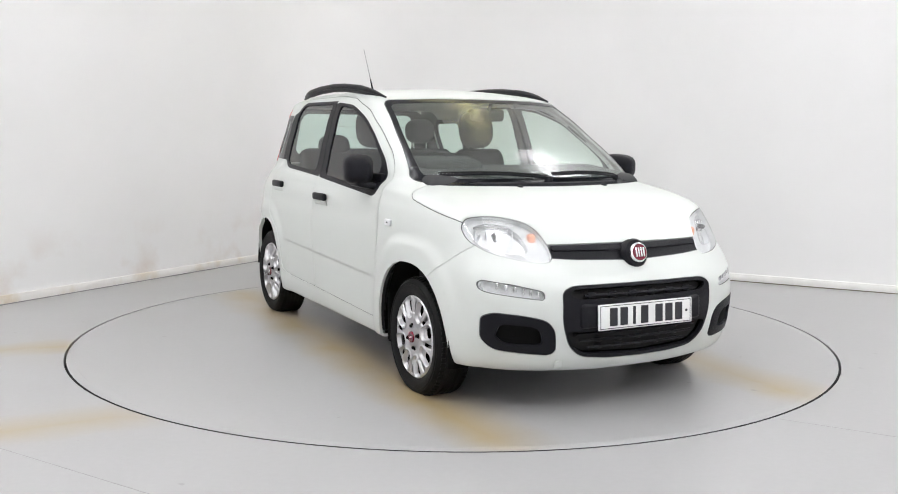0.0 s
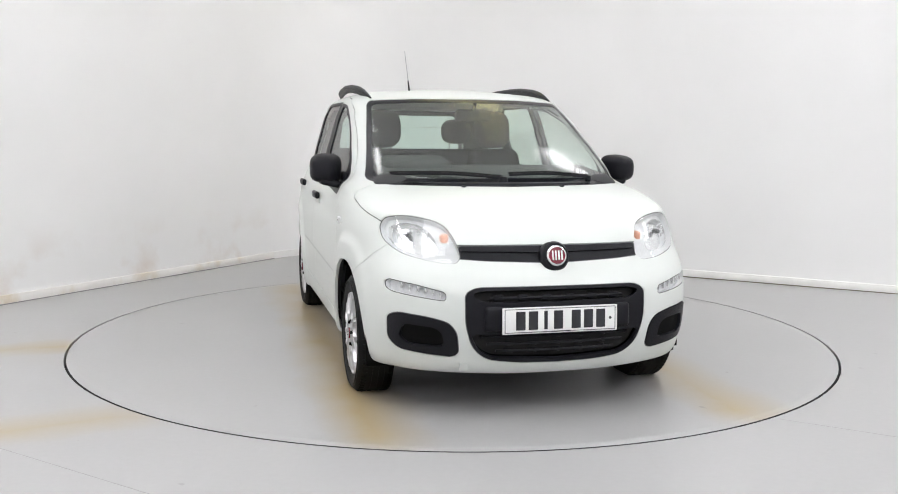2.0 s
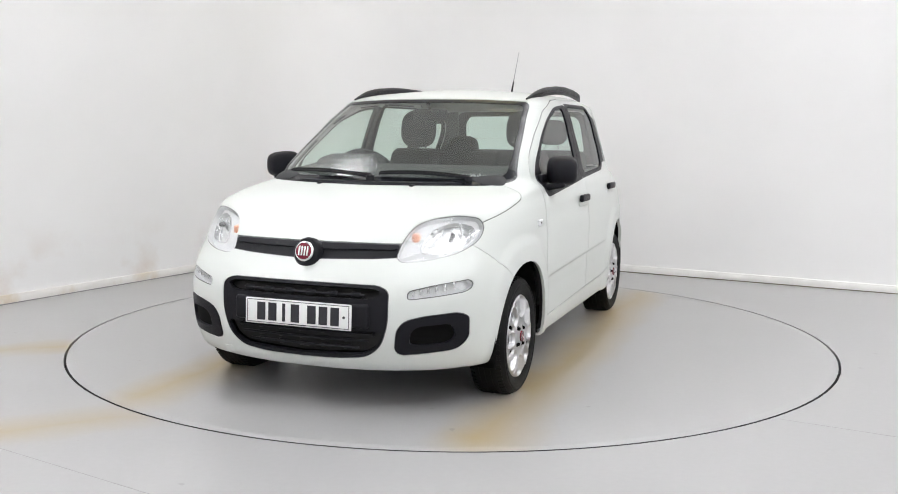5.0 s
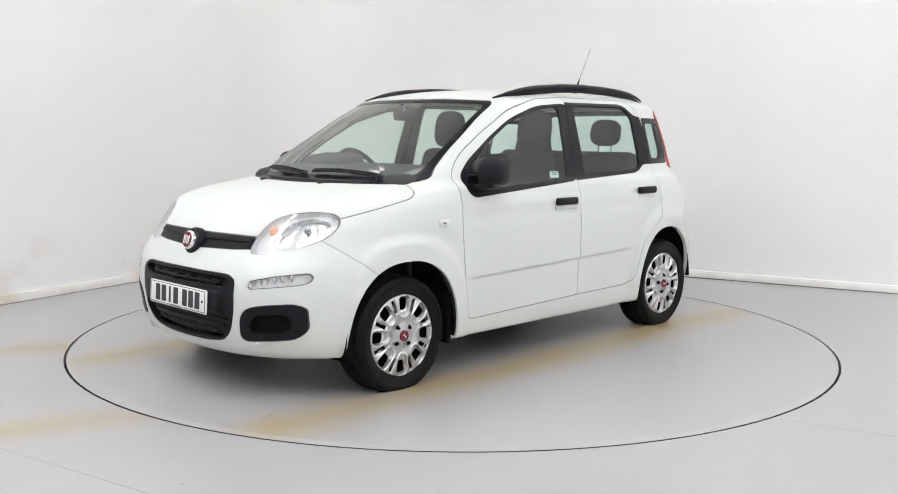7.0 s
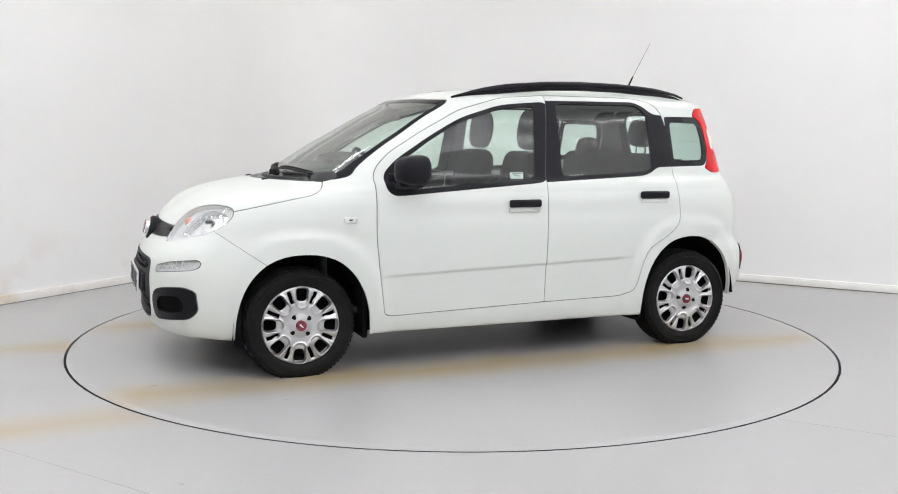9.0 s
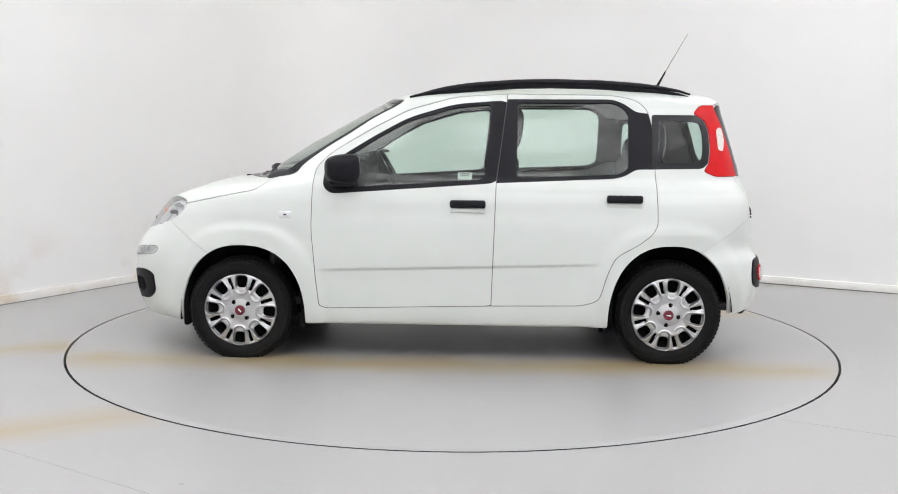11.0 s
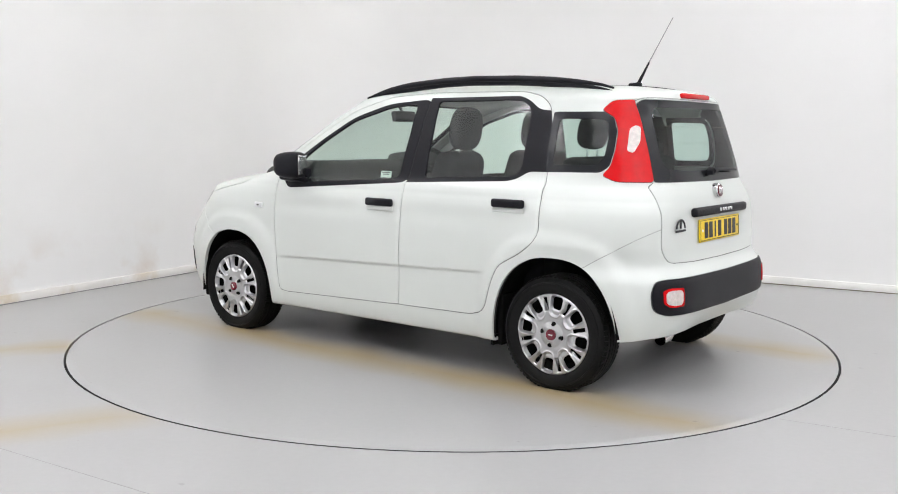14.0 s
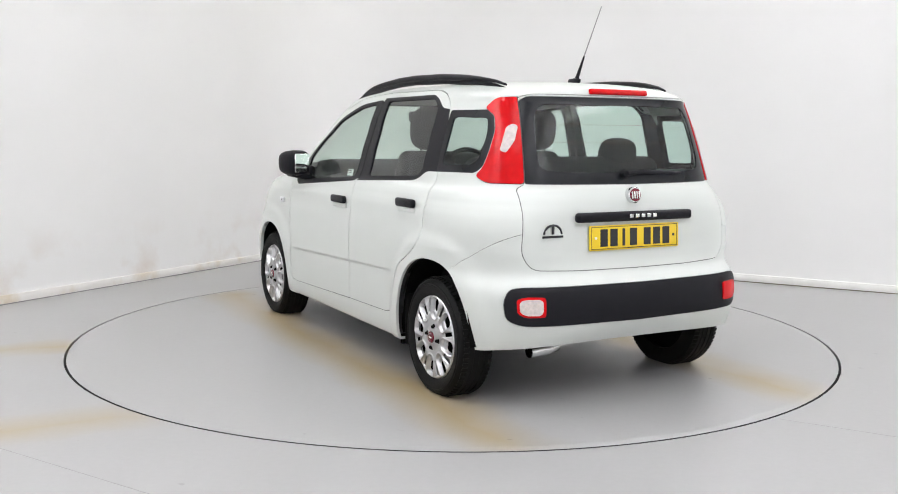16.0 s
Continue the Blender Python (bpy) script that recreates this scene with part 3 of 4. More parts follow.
def panel(name, M, material, parent, label="", depth=0.012, walls_only=False):
    """A skin piece as a part; its free edges are turned inwards by depth, so that it has thickness."""
    V, T, N = M
    if depth and len(T):
        e = np.r_[T[:, [0, 1]], T[:, [1, 2]], T[:, [2, 0]]]
        key = np.sort(e, axis=1)
        u, i, cnt = np.unique(key, axis=0, return_index=True, return_counts=True)
        be = e[i[cnt == 1]]
        a, b = be[:, 0], be[:, 1]
        n0 = len(V)
        side = np.cross(V[b] - V[a], N[a])
        side /= np.maximum(np.linalg.norm(side, axis=1), 1e-12)[:, None]
        V = np.r_[V, V[a], V[b], V[b] - N[b] * depth, V[a] - N[a] * depth]
        N = np.r_[N, side, side, side, side]
        m = len(a)
        q = n0 + np.arange(m)
        T = np.r_[T[:0] if walls_only else T, np.c_[q + m, q, q + 3 * m], np.c_[q + m, q + 3 * m, q + 2 * m]]
    me = bpy.data.meshes.new(name)
    me.from_pydata(V.tolist(), [], T.tolist())
    me.polygons.foreach_set("use_smooth", [True] * len(T))
    me.normals_split_custom_set_from_vertices((N / np.maximum(np.linalg.norm(N, axis=1), 1e-9)[:, None]).tolist())
    me.materials.append(material)
    ob = new(name, me)
    ob.parent = parent
    return tagged(ob, label)


def islands(M, least=12):
    """The separate pieces of a skin."""
    V, T, N = M
    up = list(range(len(V)))

    def top(i):
        while up[i] != i:
            up[i] = up[up[i]]
            i = up[i]
        return i
    for a, b, c in T.tolist():
        ra, rb, rc = top(a), top(b), top(c)
        up[rb] = ra
        up[top(rc)] = ra
    lab = np.array([top(i) for i in T[:, 0].tolist()]) if len(T) else np.zeros(0, int)
    out = []
    for k in np.unique(lab):
        t = T[lab == k]
        if len(t) >= least:
            u, i = np.unique(t, return_inverse=True)
            out.append((V[u], i.reshape(-1, 3), N[u]))
    return out


def halves(M):
    """Left and right halves."""
    return cut(M, lambda V: -V[:, 1])


# outlines on the side (x, z)
F_DOOR = [(0.752, 1.03), (0.760, 0.70), (0.737, 0.454), (0.718, 0.295), (0.68, 0.283), (-0.203, 0.307), (-0.222, 0.96), (-0.282, 1.438), (0.0, 1.418), (0.25, 1.348), (0.46, 1.238), (0.66, 1.12)]
R_DOOR = [(-0.203, 0.307), (-0.690, 0.315), (-0.775, 0.345), (-0.816, 0.49), (-0.858, 0.582), (-0.975, 0.645), (-1.046, 0.700), (-1.076, 0.752), (-1.066, 1.03), (-1.052, 1.269), (-1.025, 1.362), (-0.964, 1.410), (-0.844, 1.434), (-0.282, 1.438), (-0.222, 0.96)]
F_DLO = [(0.704, 1.010), (0.697, 0.930), (0.655, 0.898), (-0.242, 0.9625), (-0.300, 1.404), (0.004, 1.380), (0.25, 1.306), (0.439, 1.203), (0.628, 1.085)]
R_DLO = [(-0.190, 0.9605), (-0.85, 0.990), (-0.91, 1.005), (-0.962, 1.040), (-1.08, 1.041), (-1.08, 1.331), (-0.966, 1.344), (-0.905, 1.388), (-0.844, 1.411), (-0.240, 1.408)]
Q_DLO = [(-1.05, 1.041), (-1.325, 1.045), (-1.360, 1.075), (-1.370, 1.15), (-1.366, 1.24), (-1.343, 1.30), (-1.295, 1.331), (-1.05, 1.331)]
F_GLASS = [(0.605, 1.070), (0.600, 0.930), (-0.158, 0.980), (-0.198, 1.380), (0.0, 1.360), (0.25, 1.286), (0.44, 1.181)]
R_GLASS = [(-0.330, 0.990), (-0.87, 1.014), (-0.922, 1.040), (-0.926, 1.330), (-0.90, 1.365), (-0.85, 1.392), (-0.335, 1.391)]
Q_GLASS = [(-1.085, 1.075), (-1.312, 1.080), (-1.332, 1.12), (-1.334, 1.22), (-1.315, 1.295), (-1.085, 1.300)]
TAIL = [(-1.280, 1.338), (-1.322, 1.385), (-1.66, 1.397), (-1.76, 1.003), (-1.40, 1.003), (-1.330, 1.032), (-1.363, 1.072), (-1.373, 1.15), (-1.369, 1.24), (-1.345, 1.303)]
HOOD = [(2.0, 0.745), (1.70, 0.745), (1.45, 0.834), (1.195, 0.888), (1.066, 0.913), (1.017, 0.95), (0.985, 0.992), (1.2, 1.2), (2.0, 1.2)]
# outlines on the front and rear (|y|, z)
LAMP_F = [(0.405, 0.692), (0.414, 0.75), (0.447, 0.826), (0.525, 0.853), (0.61, 0.864), (0.683, 0.851), (0.708, 0.810), (0.702, 0.755), (0.645, 0.708), (0.53, 0.679), (0.432, 0.670)]
GRILLE_UP = [(-0.1, 0.7449), (0.30, 0.7449), (0.41, 0.7449), (0.41, 0.690), (0.30, 0.682), (-0.1, 0.668)]
GRILLE_LOW = [(-0.1, 0.580), (0.36, 0.578), (0.408, 0.556), (0.407, 0.42), (0.375, 0.32), (0.31, 0.265), (0.18, 0.250), (-0.1, 0.245)]
PAD_F = [(0.428, 0.30), (0.440, 0.39), (0.475, 0.433), (0.56, 0.455), (0.672, 0.466), (0.705, 0.445), (0.702, 0.345), (0.665, 0.302), (0.45, 0.279)]
TURN_F = [(0.486, 0.558), (0.60, 0.586), (0.700, 0.600), (0.712, 0.585), (0.710, 0.560), (0.690, 0.549), (0.486, 0.522)]
WINDSCREEN = [(-0.1, 0.968), (0.60, 0.972), (0.676, 0.99), (0.64, 1.12), (0.598, 1.28), (0.566, 1.385), (0.545, 1.403), (0.3, 1.413), (-0.1, 1.415)]
WS_GLASS = [(-0.1, 1.003), (0.57, 1.000), (0.632, 1.02), (0.617, 1.12), (0.575, 1.28), (0.547, 1.37), (0.53, 1.385), (0.3, 1.395), (-0.1, 1.397)]
BACKLIGHT = [(-0.1, 1.392), (0.46, 1.390), (0.491, 1.37), (0.511, 1.2), (0.531, 1.003), (-0.1, 0.997)]
BACK_GLASS = [(-0.1, 1.358), (0.41, 1.356), (0.448, 1.31), (0.468, 1.11), (0.45, 1.065), (0.3, 1.052), (-0.1, 1.052)]
HATCH = [(-0.1, 1.40), (0.45, 1.40), (0.505, 1.38), (0.533, 1.0), (0.568, 0.985), (0.590, 0.70), (0.545, 0.632), (0.3, 0.622), (-0.1, 0.618)]
PAD_R = [(-0.1, 0.556), (0.60, 0.563), (0.655, 0.556), (0.677, 0.50), (0.667, 0.42), (0.61, 0.397), (-0.1, 0.382)]
LAMP_R = [(0.515, 0.522), (0.60, 0.524), (0.632, 0.515), (0.63, 0.455), (0.60, 0.437), (0.515, 0.437)]


def thing(name, label, category, group=""):
    return tagged(new(name), label, category, group)


def front_x(y, z):
    """How far forward the nose reaches at a place."""
    tab = np.array(RINGS + RINGS2)
    xf, w, n, bow = (np.interp(z, tab[:, 1], tab[:, k]) for k in (0, 4, 6, 8))
    q = min(0.999, abs(y) / w)
    c = (1 - q ** n) ** (1 / n)
    return -0.2 + (xf + 0.2) * c - bow * q * q * c * c


CAR = thing("car", "small white five-door hatchback with black trim and roof rails", "car")


def car_skin():
    body = skin()
    for arch in (F_ARCH, R_ARCH):
        _, body = cut(body, lambda V: np.maximum(arch_field(V[:, 0], V[:, 2], arch), 0.4 - np.abs(V[:, 1])))
    _, body = cut(body, lambda V: np.maximum(V[:, 2] - 0.272 - 0.15 * np.clip(-1.50 - V[:, 0], 0, 0.2), V[:, 0] + 1.3))
    seams = []

    def take(field, gap=0.002):
        nonlocal body
        if gap:
            inner, rest = cut(body, grown(field, -gap))
            ring, body = cut(rest, grown(field, gap))
            seams.append(ring)
            return inner
        inner, body = cut(body, field)
        return inner

    # lamps and black trim of the front
    lamps = take(front_field(LAMP_F, 0.05, 1.2), 0.0014)
    grille_up = take(front_field(GRILLE_UP, 0.004, 1.2))
    grille_low = take(front_field(GRILLE_LOW, 0.04, 1.2))
    pads = take(front_field(PAD_F, 0.03, 1.2))
    turns = take(front_field(TURN_F, 0.015, 1.2))
    screen = take(front_field(WINDSCREEN, 0.03, 0.05), 0.0015)
    hood = take(side_field(HOOD, 0.03, -1), 0.002)
    # rear
    tails = take(lambda V: np.maximum(side_field(TAIL, 0.02, 0.2)(V), 0.490 + (1.39 - V[:, 2]) * 0.110 - np.abs(V[:, 1])), 0.0015)
    back = take(rear_field(BACKLIGHT, 0.01, -1.2), 0.0015)
    hatch = take(rear_field(HATCH, 0.04, -1.2), 0.0018)
    padr = take(rear_field(PAD_R, 0.04, -1.2))
    # side
    quarter = take(side_field(Q_DLO, 0.012, 0.35), 0)
    fdoor = take(side_field(F_DOOR, 0.05, 0.35), 0.0022)
    rdoor = take(side_field(R_DOOR, 0.04, 0.35), 0.0022)
    # bumpers
    fb = take(lambda V: np.maximum(((V[:, 2] - 0.583) - (V[:, 0] - 1.333) * 0.70) * 0.82, 1.15 - V[:, 0]), 0.0011)
    rb = take(lambda V: np.maximum(((V[:, 2] - 0.612) - (-1.32 - V[:, 0]) * 0.62) * 0.85, V[:, 0] + 1.2), 0.0011)
    roof, body = cut(body, lambda V: 1.436 - V[:, 2])

    shell = panel("body", body, M_PAINT, CAR, "white painted body shell", 0.014)
    panel("roof", roof, M_PAINT, CAR)
    panel("front_bumper", fb, M_PAINT, CAR, "", 0.02)
    panel("rear_bumper", rb, M_PAINT, CAR, "", 0.02)
    panel("bonnet", hood, M_PAINT, CAR, "white painted bonnet", 0.015)
    for piece in seams:
        for side in islands(piece):
            panel("shut_line", shifted(side, -0.004), M_SEAM, CAR, "dark narrow gap between two panels", 0)
    inner = both(body, roof)
    top, _ = cut(inner, lambda V: 0.95 - V[:, 2])
    panel("headlining", shifted(top, -0.02), M_HEAD, CAR, "light grey cloth headlining", 0)
    low, _ = cut(both(body, fdoor, rdoor), lambda V: np.maximum(V[:, 2] - 0.95, V[:, 0] - 0.95))
    for side in halves(tails):
        panel("lamp_backing", shifted(side, -0.006), M_TRIM, CAR, "dark inner cover behind the tail lamp", 0)
    panel("inner_lining", shifted(low, -0.03), M_TRIM, CAR, "dark grey inner side lining", 0)

    # doors with their windows
    for dname, M, dlo, glass, soft in (("front_door", fdoor, F_DLO, F_GLASS, (0.07, 0.035)), ("rear_door", rdoor, R_DLO, R_GLASS, (0.025, 0.025))):
        surround, sheet = cut(M, side_field(dlo, soft[0], 0.35))
        g, surround = cut(surround, side_field(glass, soft[1], 0.35))
        for a, b, c in zip(halves(sheet), halves(surround), halves(g)):
            d = panel(dname, a, M_PAINT, CAR, "white door with a black plastic handle", 0.02)
            panel("window_frame", b, M_PLASTIC, d, "matt black window surround", 0.014)
            w = panel("window_glass", shifted(c, -0.006), M_GLASS, d, "greenish clear side window", 0)
            w.visible_shadow = False
    g, surround = cut(quarter, side_field(Q_GLASS, 0.025, 0.35))
    for b, c in zip(halves(surround), halves(g)):
        q = panel("quarter_window", b, M_GLOSSBLACK, CAR, "black framed rear quarter window", 0.01)
        w = panel("window_glass", shifted(c, -0.002), M_TINT, q, "", 0)
        w.visible_shadow = False
    # windscreen
    g, border = cut(screen, front_field(WS_GLASS, 0.04, 0.05))
    ws = panel("windscreen", shifted(border, -0.002), M_GLOSSBLACK, CAR, "windscreen with a black border", 0.006)
    w = panel("window_glass", shifted(g, -0.003), M_WSGLASS, ws, "clear greenish windscreen glass", 0)
    w.visible_shadow = False
    # tailgate
    tg = panel("tailgate", hatch, M_PAINT, CAR, "white tailgate", 0.02)
    g, border = cut(back, rear_field(BACK_GLASS, 0.05, -1.1))
    panel("rear_window_border", border, M_GLOSSBLACK, tg, "gloss black border of the rear window", 0.01)
    w = panel("rear_window", shifted(g, -0.002), M_TINT, tg, "tinted rear window", 0)
    w.visible_shadow = False
    for k in range(9):
        z = 1.105 + 0.027 * k
        strip, _ = cut(g, lambda V: np.maximum(np.abs(V[:, 2] - z) - 0.0009, np.abs(V[:, 1]) - 0.405))
        panel("heating_line", shifted(strip, -0.0035), M_LINE, w, "thin brown heating line on the glass", 0)
    # lamps
    for M in halves(lamps):
        h = panel("headlamp", shifted(M, -0.002), M_LENS, CAR, "clear headlamp with chrome bowl and amber bulb", 0)
        h.visible_shadow = False
        sg = np.sign(M[0][:, 1].mean())
        bowl, rim = cut(shifted(M, -0.03), front_field([(0.485, 0.70), (0.49, 0.76), (0.53, 0.815), (0.60, 0.83), (0.66, 0.81), (0.675, 0.765), (0.65, 0.725), (0.58, 0.70)], 0.03, 1.0))
        panel("housing", rim, M_LAMPBACK, h, "pale silver lamp housing", 0.026)
        panel("housing_wall", shifted(M, -0.004), M_LAMPBACK, h, "", 0.028, True)
        bowl2 = (bowl[0] - bowl[2] * 0.025, bowl[1], bowl[2])
        panel("reflector", bowl2, M_REFLECTOR, h, "chrome reflector bowl", 0)
        part("bulb", rbox(0.04, 0.022, 0.022, 0.010, 3, pose(1.562, sg * 0.595, 0.775, 0, 0, sg * 20)), M_STEEL, h, "dark bulb cap")
        part("indicator_bulb", rbox(0.045, 0.040, 0.090, 0.015, 4, pose(front_x(0.45, 0.75) - 0.028, sg * 0.452, 0.742, 0, 0, sg * 22)), M_ORANGE, h, "amber indicator bulb")
        for i in range(5):
            part("flute", rbox(0.012, 0.006, 0.085 - 0.006 * abs(i - 2), 0.002, 1, pose(1.590 - 0.022 * i, sg * (0.515 + 0.034 * i), 0.762)), M_REFLECTOR, h)
        panel("bezel", shifted(bowl, 0.002), M_CHROME, h, "chrome bezel round the bowl", 0.024, True)
    for M in halves(turns):
        h = panel("daytime_lamp", shifted(M, -0.003), M_LENS, CAR, "clear ribbed daytime running lamp", 0)
        h.visible_shadow = False
        panel("housing", shifted(M, -0.026), M_LAMPBACK, h, "silver ribbed lamp back", 0)
        panel("housing_wall", shifted(M, -0.004), M_LAMPBACK, h, "", 0.022, True)
        sg = np.sign(M[0][:, 1].mean())
        for i in range(6):
            y = 0.50 + 0.03 * i
            x = front_x(y, 0.56)
            part("rib", rbox(0.016, 0.010, 0.030, 0.003, 1, pose(x - 0.014, sg * y, 0.548 + 0.006 * i)), M_CHROME, h)
    for M in halves(tails):
        h = panel("tail_lamp", shifted(M, 0.004), M_TAIL, CAR, "tall red tail lamp wrapping round the rear pillar", 0.006)
        clear, _ = cut(M, side_field([(-1.412, 1.250), (-1.430, 1.268), (-1.450, 1.256), (-1.460, 1.19), (-1.447, 1.136), (-1.420, 1.146)], 0.01, 0.2))
        panel("reversing_lens", shifted(clear, 0.007), M_TAILW, h, "pale reversing light lens", 0.003)
    # black trim
    up = panel("upper_grille", shifted(grille_up, -0.004), M_PLASTIC, CAR, "slim black bar between the headlamps", 0.02)
    rib, _ = cut(grille_up, front_field([(-0.1, 0.730), (0.40, 0.735), (0.40, 0.720), (-0.1, 0.712)], 0.004, 1.2))
    panel("grille_lip", shifted(rib, 0.004), M_PLASTIC, up, "", 0.008)
    rim, hollow = cut(grille_low, lambda V: -front_field([(-0.1, 0.567), (0.34, 0.565), (0.385, 0.55), (0.345, 0.520), (-0.1, 0.516)], 0.02, 1.0)(V))
    low_, rim = cut(rim, front_field([(-0.1, 0.385), (0.385, 0.38), (0.35, 0.31), (0.29, 0.275), (-0.1, 0.258)], 0.02, 1.0))
    lg = panel("lower_grille", shifted(rim, 0.002), M_PLASTIC, CAR, "black plastic lower grille with honeycomb slots", 0.02)
    # near-black sheets stand for the shade behind the slots
    panel("grille_recess", both(shifted(hollow, -0.03), shifted(low_, -0.03)), M_GAP, lg, "dark grille recess", 0)
    for z, span in ((0.533, 0.30), (0.366, 0.33), (0.334, 0.31), (0.302, 0.27)):
        pts = [(1.868 - 0.137 * (y / 0.806) ** 2 - (0.01 if z > 0.5 else 0.016 + (0.37 - z) * 0.12), y, z) for y in np.linspace(-span, span, 13)]
        part("grille_bar", tube(pts, 0.006, 6), M_PLASTIC, lg)
        for i in range(-3, 4):
            y = i * 0.105 + (0.05 if int(z * 1000) % 2 else 0)
            if abs(y) < span:
                x = 1.860 - 0.137 * (y / 0.806) ** 2 - (0.0 if z > 0.5 else 0.02 + (0.37 - z) * 0.12)
                part("grille_web", rbox(0.012, 0.045, 0.026, 0.004, 1, pose(x - 0.004, y, z)), M_PLASTIC, lg)
    for M in halves(pads):
        hole, rim = cut(M, front_field([(0.49, 0.325), (0.50, 0.385), (0.53, 0.41), (0.65, 0.42), (0.665, 0.36), (0.63, 0.33)], 0.02, 1.0))
        p = panel("fog_lamp_blank", shifted(rim, 0.003), M_PLASTIC, CAR, "black plastic fog lamp blanking panel", 0.02)
        # blacker than its rim: the hollow's shade is in the material
        panel("recess", shifted(hole, -0.012), M_LINER, p, "sunken middle of the blanking panel", 0.0)
        panel("recess_wall", shifted(cut(M, front_field([(0.485, 0.322), (0.497, 0.388), (0.528, 0.414), (0.655, 0.425), (0.67, 0.36), (0.633, 0.326)], 0.02, 1.0))[0], -0.016), M_PLASTIC, p, "", 0.0)
    pr = panel("rear_bumper_trim", shifted(padr, 0.006), M_PLASTIC, CAR, "wide black plastic rear bumper strip", 0.02)
    for i, M in enumerate(halves(cut(padr, rear_field(LAMP_R, 0.012, -1.2))[0])):
        l = panel("bumper_lamp", shifted(M, 0.011), M_TAIL, pr, "small red bumper lamp", 0.005)
        c, _ = cut(M, rear_field([(0.528, 0.512), (0.60, 0.514), (0.622, 0.505), (0.620, 0.458), (0.596, 0.446), (0.528, 0.446)], 0.012, -1.2))
        if M[0][:, 1].mean() > 0:
            panel("lens", shifted(c, 0.014), M_TAILW, l, "pale reversing lens", 0.003)


car_skin()

# ---- wheels ----


def cap_skin():
    rs, n = np.linspace(0.0, 0.196, 72), 400
    prof = np.interp(rs, [0, 0.03, 0.06, 0.11, 0.16, 0.186, 0.196], [0.018, 0.018, 0.010, 0.014, 0.012, 0.008, -0.006])
    a = np.linspace(0, 2 * math.pi, n, endpoint=False)
    V = np.concatenate([np.c_[r * np.cos(a), np.full(n, h), r * np.sin(a)] for r, h in zip(np.maximum(rs, 1e-4), prof)])
    idx = np.arange(len(rs) * n).reshape(len(rs), n)
    A, B, C, D = idx[:-1], np.roll(idx, -1, 1)[:-1], np.roll(idx, -1, 1)[1:], idx[1:]
    T = np.r_[np.stack([A, C, B], -1).reshape(-1, 3), np.stack([A, D, C], -1).reshape(-1, 3)]
    fn = np.cross(V[T[:, 1]] - V[T[:, 0]], V[T[:, 2]] - V[T[:, 0]])
    N = np.zeros_like(V)
    for c in range(3):
        np.add.at(N, T[:, c], fn)
    N /= np.maximum(np.linalg.norm(N, axis=1), 1e-12)[:, None]
    if N[:, 1].sum() < 0:
        N, T = -N, T[:, ::-1]
    return V, T, N


